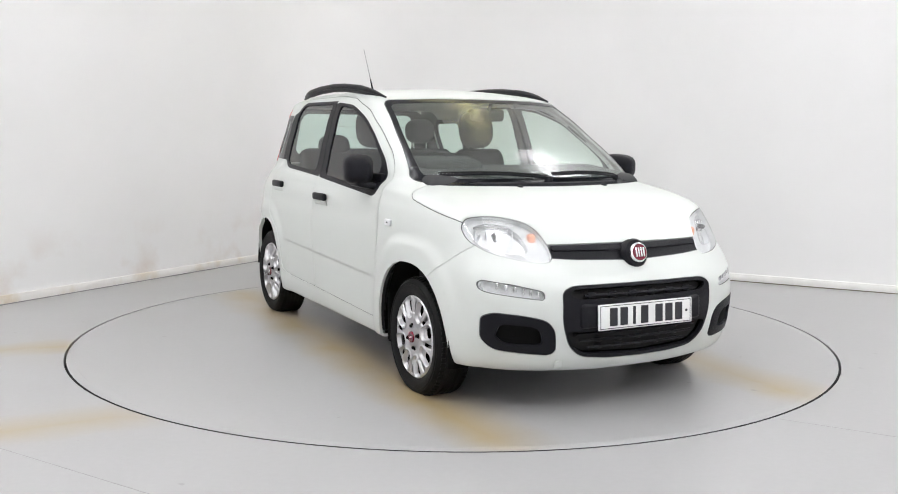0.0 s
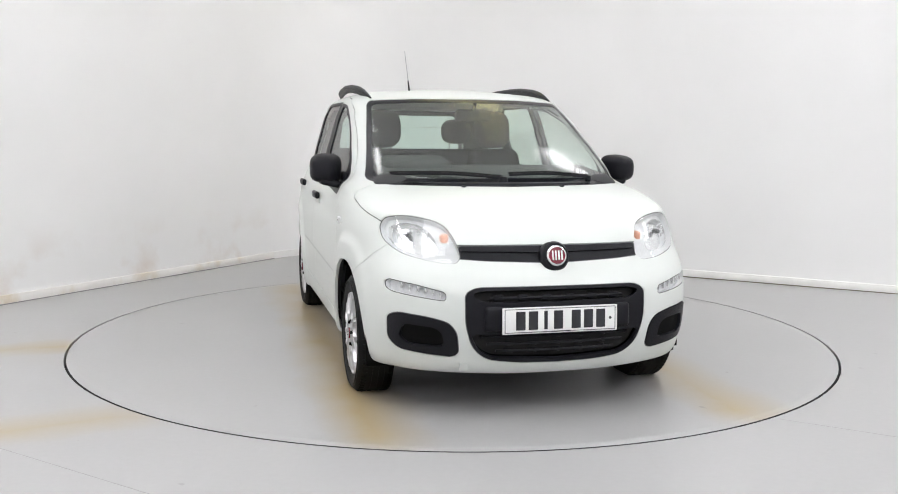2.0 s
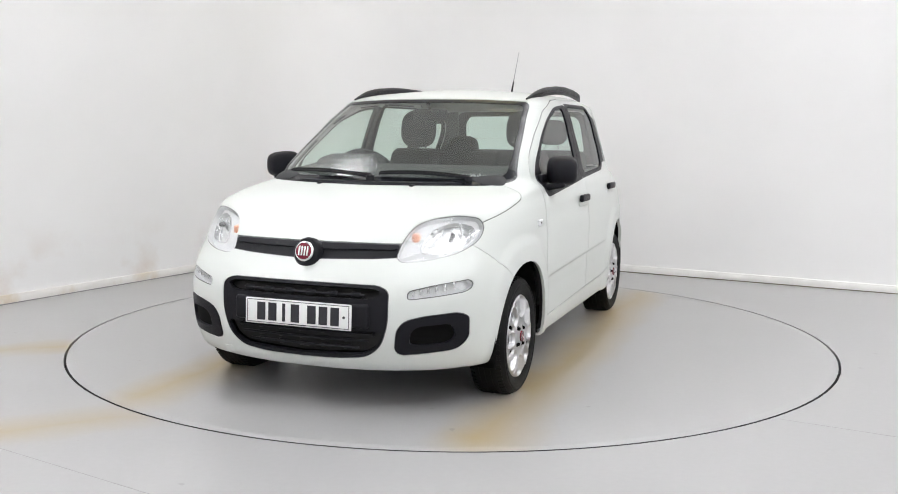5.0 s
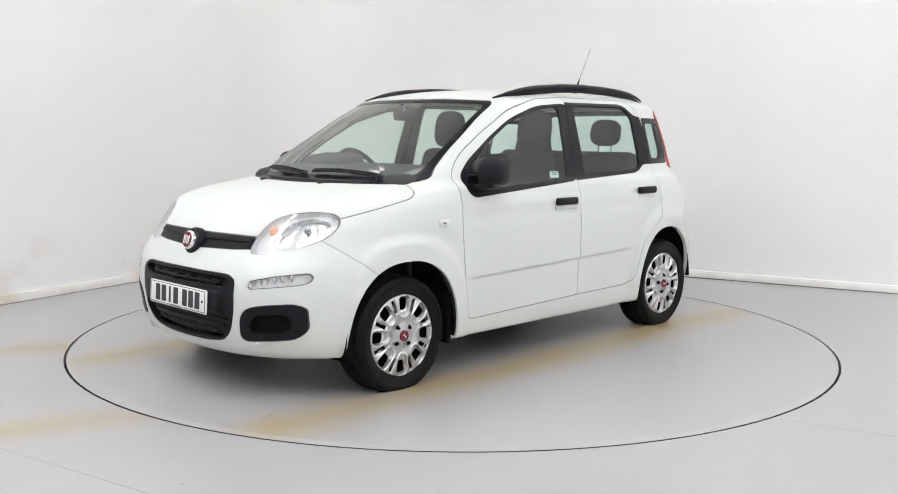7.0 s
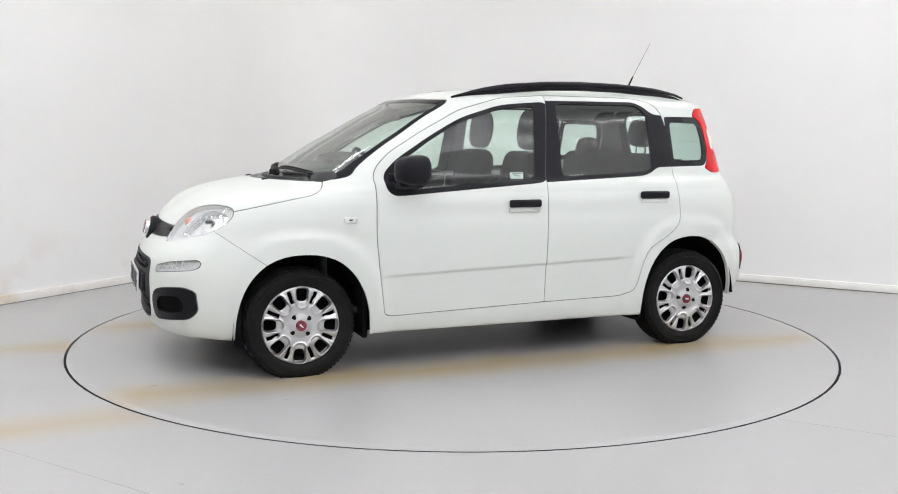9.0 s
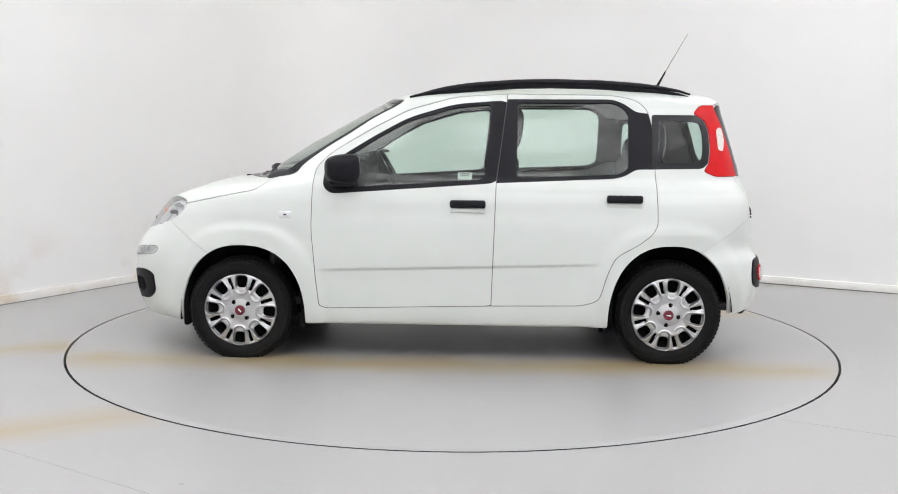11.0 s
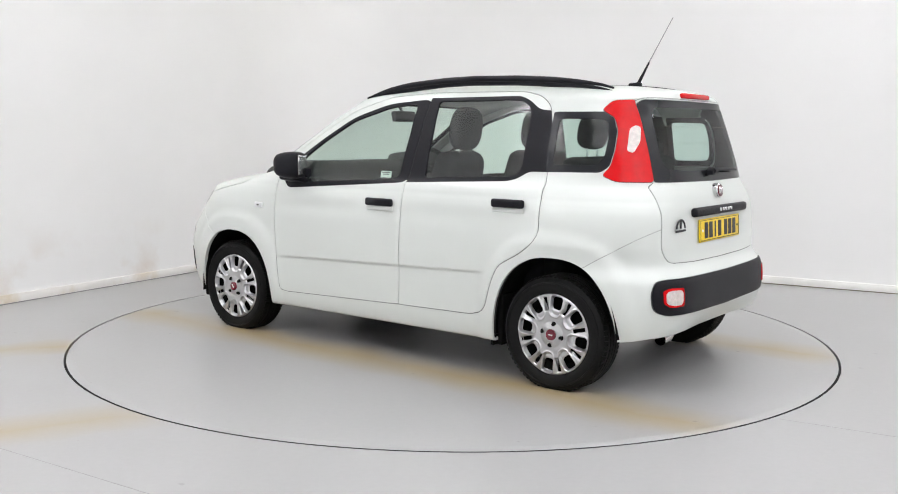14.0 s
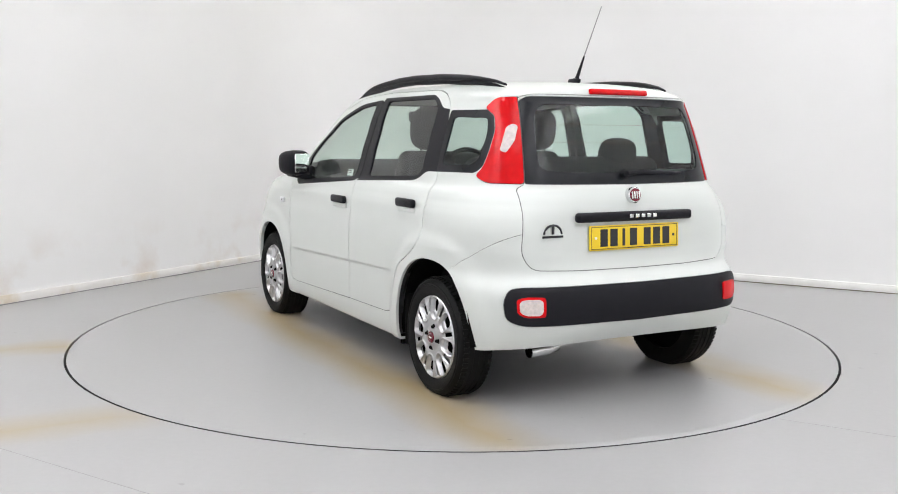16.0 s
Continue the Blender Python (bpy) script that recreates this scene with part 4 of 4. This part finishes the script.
def wheel_parts(name):
    """A wheel about the origin, its outer face towards +y."""
    w = thing(name, "", "")
    hw = 0.085
    prof = [(0.186, hw - 0.012), (0.20, hw - 0.004), (0.225, hw + 0.004), (0.250, hw + 0.002), (0.264, hw - 0.012), (0.270, hw - 0.03), (0.272, 0.0), (0.270, -hw + 0.03), (0.264, -hw + 0.012), (0.225, -hw), (0.186, -hw + 0.01), (0.18, 0.0), (0.186, hw - 0.012)]
    tyre = part("tyre", lathe(prof, 96), M_RUBBER, w, "black rubber tyre with grooved tread")
    for k, y in enumerate((-0.04, -0.014, 0.014, 0.04)):
        part("tread_rib", lathe([(0.2700, y - 0.009), (0.2745, y - 0.009), (0.2745, y + 0.009), (0.2700, y + 0.009)], 96), M_RUBBER, tyre)
    lugs = []
    for k in range(72):
        for e in (-1, 1):
            lugs.append(rbox(0.014, 0.024, 0.010, 0, 1, pose(0, 0, 0, 0, 5 * k + 2 * e, 0) @ pose(0, e * (hw - 0.026), 0.2685, -e * 14, 0, 0)))
    tagged(part("shoulder_tread", merged(*lugs), M_RUBBER, tyre), "row of small rubber shoulder blocks", "", "", "stuff")
    part("side_ring", lathe([(0.236, hw + 0.001), (0.238, hw + 0.0065), (0.242, hw + 0.0065), (0.244, hw + 0.001)], 96), M_RUBBER, tyre)
    part("rim", lathe([(0.0, 0.03), (0.10, 0.03), (0.15, 0.02), (0.175, 0.04), (0.19, 0.074), (0.19, -0.05), (0.0, -0.05)], 64), M_LINER, w, "dark steel wheel behind the cover")
    M = cap_skin()
    M = (M[0] + [0, 0.072, 0], M[1], M[2])

    def holes(V):
        r, a = np.hypot(V[:, 0], V[:, 2]), np.arctan2(V[:, 2], V[:, 0])
        out = np.full(len(V), 9.0)
        for k in range(8):
            c = 2 * math.pi * k / 8
            u, v = r * np.cos(a - c), r * np.sin(a - c)
            wide = 0.0240 + (u - 0.14) * 0.10
            q = np.maximum(np.abs(v) - wide, np.abs(u - 0.147) - 0.029)
            rnd = np.hypot(np.clip(np.abs(v) - wide + 0.014, 0, None), np.clip(np.abs(u - 0.147) - 0.015, 0, None)) - 0.014
            out = np.minimum(out, np.maximum(q, rnd))
            c += math.pi / 8
            u, v = r * np.cos(a - c), r * np.sin(a - c)
            out = np.minimum(out, np.maximum(np.abs(v) - 0.0088, np.abs(u - 0.145) - 0.030))
        return out

    def cups(V):
        """The scooped pocket round each wide slot."""
        r, a = np.hypot(V[:, 0], V[:, 2]), np.arctan2(V[:, 2], V[:, 0])
        out = np.full(len(V), 9.0)
        for k in range(8):
            c = 2 * math.pi * k / 8
            u, v = r * np.cos(a - c), r * np.sin(a - c)
            w_ = 0.030 + (u - 0.14) * 0.08
            out = np.minimum(out, np.hypot(np.clip(np.abs(v) - w_ + 0.022, 0, None), np.clip(np.abs(u - 0.136) - 0.026, 0, None)) - 0.022)
        return out
    _, cov = cut(M, holes)
    V = cov[0].copy()
    d = holes(V)
    p = cups(V)
    V[:, 1] += 0.004 * np.exp(-((p - 0.004) / 0.004) ** 2) - 0.011 * np.clip((0.001 - p) / 0.006, 0, 1)
    V[:, 1] -= 0.007 * np.exp(-(np.clip(d, 0, None) / 0.003))
    fn = np.cross(V[cov[1][:, 1]] - V[cov[1][:, 0]], V[cov[1][:, 2]] - V[cov[1][:, 0]])
    nn = np.zeros_like(V)
    for c in range(3):
        np.add.at(nn, cov[1][:, c], fn)
    nn /= np.maximum(np.linalg.norm(nn, axis=1), 1e-12)[:, None]
    nn *= np.where((nn[:, 1] < 0), -1, 1)[:, None]
    cover = panel("wheel_cover", (V, cov[1], nn), M_SILVER, w, "silver plastic wheel cover with eight wide and eight narrow slots", 0.022)
    part("badge", lathe([(0.0, 0.097), (0.025, 0.096), (0.027, 0.088)], 32), M_RED, cover, "dark red centre badge")
    part("badge_mark", rbox(0.024, 0.003, 0.006, 0.001, 1, pose(0, 0.0975, 0)), M_WHITE, cover)
    for k in range(4):
        a = math.pi / 2 * (k + 0.03)
        part("wheel_bolt", lathe([(0.0, 0.094), (0.007, 0.094), (0.009, 0.084), (0.013, 0.0835), (0.014, 0.080)], 16), M_LINER, cover, "", pose(0.050 * math.cos(a), 0, 0.050 * math.sin(a)))
    return w


GROW = 1.035


def place_wheels():
    src = wheel_parts("wheel")
    spots = [(1.15, 0.70, 0), (-1.15, 0.69, 0), (1.15, -0.70, 180), (-1.15, -0.69, 180)]
    for i, (x, y, rz) in enumerate(spots):
        m = pose(x, y, 0.263 if x > 0 else 0.269, 0, 0, rz) @ pose(0, 0, 0, 0, (-48, -8, 17, 34)[i], 0) @ Matrix.Scale(GROW, 4)
        ob = src if i == 0 else copy_thing(src, m)
        ob.matrix_basis = m
        ob.parent = CAR


place_wheels()


def wells_and_floor():
    for cx, hw, top in (F_ARCH, R_ARCH):
        for s in (-1, 1):
            bm = bmesh.new()
            rows = []
            n = 28
            for i in range(n + 1):
                a = math.pi * i / n * (0.94 if cx < 0 else 1)
                ca, sa = math.cos(a), math.sin(a)
                k = (abs(ca) ** 2.35 + abs(sa) ** 2.35) ** (-1 / 2.35)
                x, z = cx + (hw + 0.012) * ca * k, 0.20 + (top - 0.19) * sa * k
                rows.append([bm.verts.new((x, s * 0.77, z)), bm.verts.new((x, s * 0.50, z))])
            for a, b in zip(rows, rows[1:]):
                bm.faces.new((a[0], a[1], b[1], b[0]))
            bm.faces.new([r[1] for r in rows])
            part("wheel_arch_liner", bm, M_LINER, CAR, "black wheel arch liner")
    part("underbody", merged(rbox(2.75, 1.02, 0.05, 0.01, 1, pose(0.12, 0, 0.235)), rbox(1.55, 1.46, 0.05, 0.01, 1, pose(0, 0, 0.225)), rbox(0.2, 1.2, 0.04, 0.01, 1, pose(1.56, 0, 0.225)), rbox(0.1, 1.2, 0.03, 0.01, 1, pose(-1.50, 0, 0.31))), M_LINER, CAR, "black underbody")
    # solid block added so that no light leaks in behind the arch liners
    part("nose_filler", rbox(0.80, 0.98, 0.46, 0.02, 1, pose(1.25, 0, 0.47)), M_LINER, CAR, "black box added inside the nose to stop light leaks")
    part("axle", tube([(-1.15, -0.62, 0.26), (-1.15, 0.62, 0.26)], 0.035), M_STEEL, CAR)
    part("silencer", rbox(0.15, 0.42, 0.11, 0.05, 4, pose(-1.43, 0.16, 0.315)), M_STEEL, CAR, "dull steel exhaust box")
    part("exhaust_pipe", tube([(-1.44, 0.30, 0.31), (-1.52, 0.32, 0.288), (-1.570, 0.37, 0.272), (-1.588, 0.44, 0.266), (-1.596, 0.53, 0.264)], [0.024, 0.026, 0.027, 0.028, 0.027], 14, 1.0, False), M_CHROME, CAR, "short steel exhaust pipe")
    part("mud_flap", rbox(0.02, 0.14, 0.07, 0.006, 2, pose(-0.80, 0.70, 0.20)), M_LINER, CAR)
    part("mud_flap", rbox(0.02, 0.14, 0.07, 0.006, 2, pose(-0.80, -0.70, 0.20)), M_LINER, CAR)
    for x in (0.812, 1.452, -0.842):
        for s in (-1, 1):
            part("arch_skirt", rbox(0.03, 0.27, 0.26, 0.01, 2, pose(x, s * 0.63, 0.30)), M_LINER, CAR, "black plastic wheel arch skirt")
    part("front_valance", rbox(0.03, 1.1, 0.04, 0.01, 2, pose(1.58, 0, 0.205)), M_LINER, CAR)


wells_and_floor()

# ---- outside fittings ----


def body_y(x, z):
    """Half width of the skin at the side, near a place."""
    tab = np.array(RINGS + RINGS2 + RINGS3)
    w, xm = np.interp(z, tab[:, 5], tab[:, 4]), np.interp(z, tab[:, 5], tab[:, 9])
    if x >= xm:
        xe, n = np.interp(z, tab[:, 5], tab[:, 0]), np.interp(z, tab[:, 5], tab[:, 6])
    else:
        xe, n = np.interp(z, tab[:, 5], tab[:, 2]), np.interp(z, tab[:, 5], tab[:, 7])
    c = min(0.999, abs((x - xm) / (xe - xm)))
    return w * (1 - c ** n) ** (1 / n) * (1 - (taper(z) * c ** 3 if x < xm else 0))


def fittings():
    for s in (-1, 1):
        # handles
        for x, z in ((-0.073, 0.846), (-0.898, 0.880)):
            y = body_y(x, z)
            h = part("door_handle", rbox(0.19, 0.026, 0.042, 0.012, 3, pose(x, s * (y + 0.012), z + 0.006)), M_PLASTIC, CAR, "black plastic pull handle")
            part("handle_cup", rbox(0.185, 0.01, 0.028, 0.009, 3, pose(x, s * (y + 0.003), z - 0.027)), M_PAINT, h, "white handle recess")
        # mirrors
        bm = egg(0.122, 0.156, 0.156, 3.6)
        for v in bm.verts:
            if v.co.x > 0:
                v.co.x *= 1.9
                v.co.y *= 1 - 1.2 * v.co.x
                v.co.z *= 1 - 1.0 * v.co.x
            v.co.x = max(v.co.x, -0.048)
            v.co.z += 0.02 * v.co.y * s
        bm.transform(pose(0.562, s * 0.827, 1.032, 0, 0, s * 25))
        mir = part("door_mirror", bm, M_PLASTIC, CAR, "black plastic door mirror")
        part("mirror_glass", rbox(0.004, 0.122, 0.112, 0.002, 1, pose(0.5173, s * 0.8061, 1.034, 0, 0, s * 25)), M_MIRROR, mir, "mirror glass")
        part("mirror_foot", merged(rbox(0.13, 0.15, 0.035, 0.014, 3, pose(0.59, s * 0.79, 0.952, s * 12, 0, 0)), rbox(0.16, 0.03, 0.10, 0.012, 3, pose(0.60, s * 0.735, 0.965))), M_PLASTIC, mir)
        # side repeater
        y = body_y(0.897, 0.785)
        r = part("side_repeater", rbox(0.068, 0.014, 0.033, 0.012, 3, pose(0.897, s * (y + 0.002), 0.786)), M_LAMPBACK, CAR, "small clear side indicator lamp")
        part("bulb", rbox(0.018, 0.005, 0.008, 0.002, 1, pose(0.897, s * (y + 0.0085), 0.786)), M_STEEL, r)
        # roof rails
        xs = np.linspace(0, 1, 25)
        pts, rad = [], []
        for t in xs:
            x = 0.255 - 1.54 * t
            z = np.interp(t, [0, 0.1, 0.22, 0.38, 0.5, 0.68, 0.86, 0.95, 1], [1.412, 1.448, 1.476, 1.494, 1.498, 1.494, 1.477, 1.461, 1.440]) + 0.006
            y = np.interp(t, [0, 0.15, 0.5, 0.85, 1], [0.535, 0.55, 0.555, 0.52, 0.475])
            pts.append((x, s * y, z))
            rad.append(0.005 + 0.012 * min(1, 7 * t, 5 * (1 - t)))
        rail = part("roof_rail", tube(pts, rad, 12, 1.15), M_PLASTIC, CAR, "black arched roof rail")
        foot = [(p[0], p[1] * 0.995, p[2] - 0.018) for p in pts]
        part("rail_base", tube(foot, [r * 0.95 for r in rad], 8, 0.8), M_PLASTIC, rail)
        # washer jet
        part("washer_jet", rbox(0.03, 0.02, 0.012, 0.004, 2, pose(1.22, s * 0.25, 0.968)), M_PLASTIC, CAR)
    st = part("window_sticker", rbox(0.075, 0.002, 0.036, 0.0, 1, pose(-0.055, body_y(-0.05, 0.995) - 0.012, 0.998, 14, 0, 0)), M_STICKER, CAR, "small pale sticker inside the window")
    for i in range(3):
        part("print_bar", rbox(0.055 - 0.012 * i, 0.001, 0.005, 0, 1, pose(-0.055, body_y(-0.05, 0.995) - 0.0105, 1.008 - 0.010 * i, 14, 0, 0)), M_SEAM, st)
    # aerial
    a = part("aerial", tube([(-1.17, 0, 1.472), (-1.185, 0, 1.505), (-1.235, 0, 1.60)], [0.014, 0.009, 0.0045], 8), M_PLASTIC, CAR, "thin raked roof aerial")
    part("mast", tube([(-1.233, 0, 1.597), (-1.36, 0, 1.822)], [0.003, 0.0018], 8), M_MAST, a, "thin grey metal mast")
    part("aerial_base", rbox(0.07, 0.04, 0.025, 0.012, 3, pose(-1.16, 0, 1.484, 0, 3, 0)), M_PLASTIC, a)
    # badges
    for x, z, tilt, r, name in ((1.812, 0.703, 76, 0.046, "front_badge"), (-1.632, 0.949, -83, 0.038, "rear_badge")):
        d = 1 if x > 0 else -1
        m = pose(x, 0, z) @ pose(0, 0, 0, 0, tilt, 0)
        b = part(name, lathe([(0, 0.018), (r * 0.86, 0.016), (r * 0.97, 0.012), (r, 0.004), (r, -0.02)], 48, "z"), M_CHROME, CAR, "round chrome badge with a red field", m)
        part("badge_field", lathe([(0, 0.0215), (r * 0.80, 0.019), (r * 0.82, 0.014)], 48, "z"), M_RED, b)
        for i in range(4):
            part("badge_mark", rbox(0.034 if d < 0 else 0.042, 0.008, 0.003, 0.001, 1, pose(0, (i - 1.5) * 0.0135, 0.021)), M_CHROME, b)
    part("badge_mount", lathe([(0, 0.010), (0.058, 0.008), (0.066, -0.002), (0.068, -0.03)], 40, "z"), M_PLASTIC, CAR, "black badge surround", pose(1.800, 0, 0.700) @ pose(0, 0, 0, 0, 74, 0))
    # tailgate strip with its lettering as bars
    hs = part("tailgate_handle", rbox(0.035, 0.665, 0.044, 0.014, 3, pose(-1.652, 0, 0.856)), M_PLASTIC, CAR, "black tailgate handle strip")
    for i in range(5):
        part("letter_bar", rbox(0.004, 0.022, 0.018, 0.002, 1, pose(-1.6705, 0.055 - 0.034 * i - 0.03 + 0.01, 0.858)), M_CHROME, hs)
    st = part("tailgate_sticker", tube([(-1.640, 0.447 + 0.046 * math.cos(math.pi * i / 12), 0.788 + 0.04 * math.sin(math.pi * i / 12)) for i in range(13)], 0.005, 6), M_INK, CAR, "black arched dealer sticker")
    part("sticker_bar", rbox(0.004, 0.013, 0.036, 0.001, 1, pose(-1.641, 0.447, 0.806)), M_INK, st)
    part("sticker_bar", rbox(0.004, 0.11, 0.010, 0.001, 1, pose(-1.641, 0.447, 0.777)), M_INK, st)
    # number plates with bars for their characters
    for x, z, d, tilt, material, name in ((1.886, 0.440, 1, 3, M_PLATE_W, "front_plate"), (-1.653, 0.762, -1, 3, M_PLATE_Y, "rear_plate")):
        m = pose(x, 0, z, 0, -tilt * d if d > 0 else 3, 0)
        p = part(name, rbox(0.008, 0.52, 0.113, 0.004, 2), material, CAR, ("white" if d > 0 else "yellow") + " number plate with black characters as bars", m)
        for sy in (-1, 1):
            part("plate_border", rbox(0.002, 0.50, 0.0025, 0, 1, pose(d * 0.0045, 0, sy * 0.049)), M_INK, p)
            part("plate_border", rbox(0.002, 0.0025, 0.098, 0, 1, pose(d * 0.0045, sy * 0.249, 0)), M_INK, p)
            part("plate_screw", lathe([(0, 0.003), (0.006, 0.003), (0.006, -0.002)], 12, "z"), M_WHITE if sy * d < 0 else M_STEEL, p, "", pose(d * 0.004, sy * 0.226, 0, 0, 90 * d, 0))
        for i in range(7):
            y = (-0.193 + i * 0.0605 + (0.026 if i > 3 else 0)) * 0.93
            part("character_bar", rbox(0.003, 0.042 if i not in (2,) else 0.016, 0.079, 0.002, 1, pose(d * 0.0045, d * y, 0)), M_INK, p)
        part("maker_bar", rbox(0.003, 0.09, 0.004, 0, 1, pose(d * 0.0046, 0, -0.049)), M_INK, p)
    part("plate_mount", rbox(0.04, 0.66, 0.11, 0.02, 3, pose(1.853, 0, 0.447, 0, -3, 0)), M_PLASTIC, CAR)
    part("stop_lamp", rbox(0.02, 0.335, 0.026, 0.008, 3, pose(-1.489, -0.012, 1.418, 0, 12, 0)), M_TAIL, CAR, "high red stop lamp strip")
    part("towing_cover", rbox(0.006, 0.05, 0.04, 0.008, 3, pose(1.80, -0.40, 0.235, 0, 25, 10)), M_PAINT, CAR)
    # wipers on the cowl
    cowl = part("cowl", tube([(1.13 - 0.20 * (y / 0.64) ** 2 + 0.02, y, 0.968) for y in np.linspace(-0.63, 0.63, 21)], 0.016, 8, 1.6), M_PLASTIC, CAR, "black scuttle panel below the windscreen")
    for y0, y1 in ((-0.02, -0.56), (0.47, 0.02)):
        arm = []
        for t in np.linspace(0, 1, 9):
            y = y0 + (y1 - y0) * t
            arm.append((1.115 - 0.17 * (y / 0.64) ** 2 - 0.02 * t, y, 1.004 + 0.012 * math.sin(math.pi * t) + 0.014 * t))
        wp = part("windscreen_wiper", tube(arm, [0.012] + [0.007] * 8, 6), M_PLASTIC, CAR, "black windscreen wiper")
        blade = [(p[0] - 0.012, p[1], p[2] + 0.008) for p in arm]
        part("blade", tube(blade, 0.006, 6, 0.7), M_RUBBER, wp)
    part("wiper_pivot", lathe([(0, 0.03), (0.02, 0.028), (0.024, 0.0)], 16, "z"), M_PLASTIC, CAR, "", pose(1.12, -0.02, 0.982))
    part("wiper_pivot", lathe([(0, 0.03), (0.02, 0.028), (0.024, 0.0)], 16, "z"), M_PLASTIC, CAR, "", pose(1.02, 0.47, 0.982))
    rw = part("rear_wiper", tube([(-1.622, 0.03, 1.048), (-1.618, -0.06, 1.056), (-1.61, -0.30, 1.046)], [0.013, 0.009, 0.006], 8), M_PLASTIC, CAR, "black rear window wiper")
    part("wiper_pivot", lathe([(0, 0.03), (0.018, 0.028), (0.022, 0.0)], 16, "z"), M_PLASTIC, rw, "", pose(-1.595, 0.03, 1.045, 0, -90, 0))


fittings()

# ---- interior ----


def headrest(x, y, z):
    bm = egg(0.11, 0.235 if x > -0.8 else 0.22, 0.24 if x > -0.8 else 0.175, 2.9, pose(x, y, z, 0, -8, 0))
    return bm


def seats():
    for s in (-1, 1):
        y = 0.36 * s
        seat = part("front_seat", rbox(0.50, 0.50, 0.16, 0.06, 5, pose(0.10, y, 0.50, 0, -5, 0)), M_FABRIC, CAR, "black cloth front seat with head restraint")
        bm = rbox(0.15, 0.48, 0.66, 0.07, 6)
        for v in bm.verts:
            if v.co.z > 0.1:
                v.co.y *= 0.70
        bm.transform(pose(-0.22, y, 0.80, 0, -13, 0))
        part("backrest", bm, M_FABRIC, seat)
        h = part("head_restraint", headrest(-0.32, y, 1.248), M_FABRIC, seat)
        for k in (-1, 1):
            part("post", tube([(-0.30, y + k * 0.055, 1.08), (-0.335, y + k * 0.055, 1.20)], 0.006, 8), M_CHROME, h)
    bench = part("rear_seat", rbox(0.48, 1.18, 0.16, 0.06, 5, pose(-0.75, 0, 0.52)), M_FABRIC, CAR, "black cloth rear bench")
    part("backrest", rbox(0.13, 1.16, 0.68, 0.06, 5, pose(-1.05, 0, 0.775, 0, -10, 0)), M_FABRIC, bench)
    for s in (-1, 1):
        z = 1.235 if s > 0 else 1.118
        h = part("head_restraint", headrest(-1.10, s * 0.33, z), M_FABRIC, bench)
        for k in (-1, 1):
            part("post", tube([(-1.09, s * 0.33 + k * 0.05, 1.05), (-1.10, s * 0.33 + k * 0.05, z - 0.05)], 0.006, 8), M_CHROME, h)
    dash = part("dashboard", merged(rbox(0.50, 1.30, 0.24, 0.07, 5, pose(0.79, 0, 0.915, 0, 6, 0)), rbox(0.20, 0.34, 0.36, 0.05, 4, pose(0.62, 0, 0.74))), M_TRIM, CAR, "dark grey dashboard")
    part("instrument_hood", rbox(0.20, 0.36, 0.10, 0.04, 4, pose(0.65, -0.36, 1.045, 0, 8, 0)), M_TRIM, dash)
    ring = [(0.19 * math.cos(a), 0.19 * math.sin(a), 0) for a in np.linspace(0, 2 * math.pi, 33)]
    m = pose(0.44, -0.36, 0.95, 0, -62, 0)
    sw = part("steering_wheel", tube(ring, 0.015, 10, 1.0, False), M_PLASTIC, CAR, "black steering wheel", m)
    part("wheel_boss", rbox(0.13, 0.13, 0.05, 0.02, 4), M_PLASTIC, sw)
    for a in (0, 120, 240):
        part("spoke", rbox(0.15, 0.035, 0.018, 0.006, 2, pose(0, 0, 0, 0, 0, a + 180) @ pose(0.11, 0, 0)), M_PLASTIC, sw)
    part("steering_column", tube([(0.46, -0.36, 0.94), (0.72, -0.36, 0.82)], 0.04, 10), M_TRIM, CAR)
    rv = part("rear_view_mirror", rbox(0.04, 0.21, 0.068, 0.018, 4, pose(0.42, 0.02, 1.325, 0, 8, 0)), M_PLASTIC, CAR, "black rear view mirror")
    part("stalk", tube([(0.43, 0.02, 1.35), (0.455, 0.02, 1.385)], 0.01, 8), M_PLASTIC, rv)
    part("cabin_floor", rbox(2.6, 1.36, 0.04, 0.01, 1, pose(-0.2, 0, 0.30)), M_TRIM, CAR, "dark carpeted cabin floor")
    part("parcel_shelf", rbox(0.36, 1.12, 0.02, 0.006, 2, pose(-1.34, 0, 0.985)), M_TRIM, CAR, "dark parcel shelf")
    part("bulkhead", rbox(0.03, 1.36, 0.66, 0.01, 1, pose(1.0, 0, 0.63)), M_TRIM, CAR)


seats()

# ---- movement ----
OFFSET = Vector((-0.0252, -0.0163, 0))
EASE = [(0.0, -62.15), (0.25, -62.32), (0.5, -62.98), (0.75, -64.0), (1.0, -65.5), (1.25, -67.35), (1.5, -69.45), (1.75, -72.1), (2.0, -75.15), (2.25, -78.1)]


def motions():
    """The table and the car on it turn together, easing in and then steady."""
    turn = list(EASE) + [(t / 2, -81.0 - 11.84 * (t / 2 - 2.5)) for t in range(5, 33)]
    walk(TABLE, [(t, pose(0, 0, 0, 0, 0, a)) for t, a in turn])
    walk(CAR, [(t, pose(0, 0, 0, 0, 0, a) @ Matrix.Translation(OFFSET)) for t, a in turn])


motions()
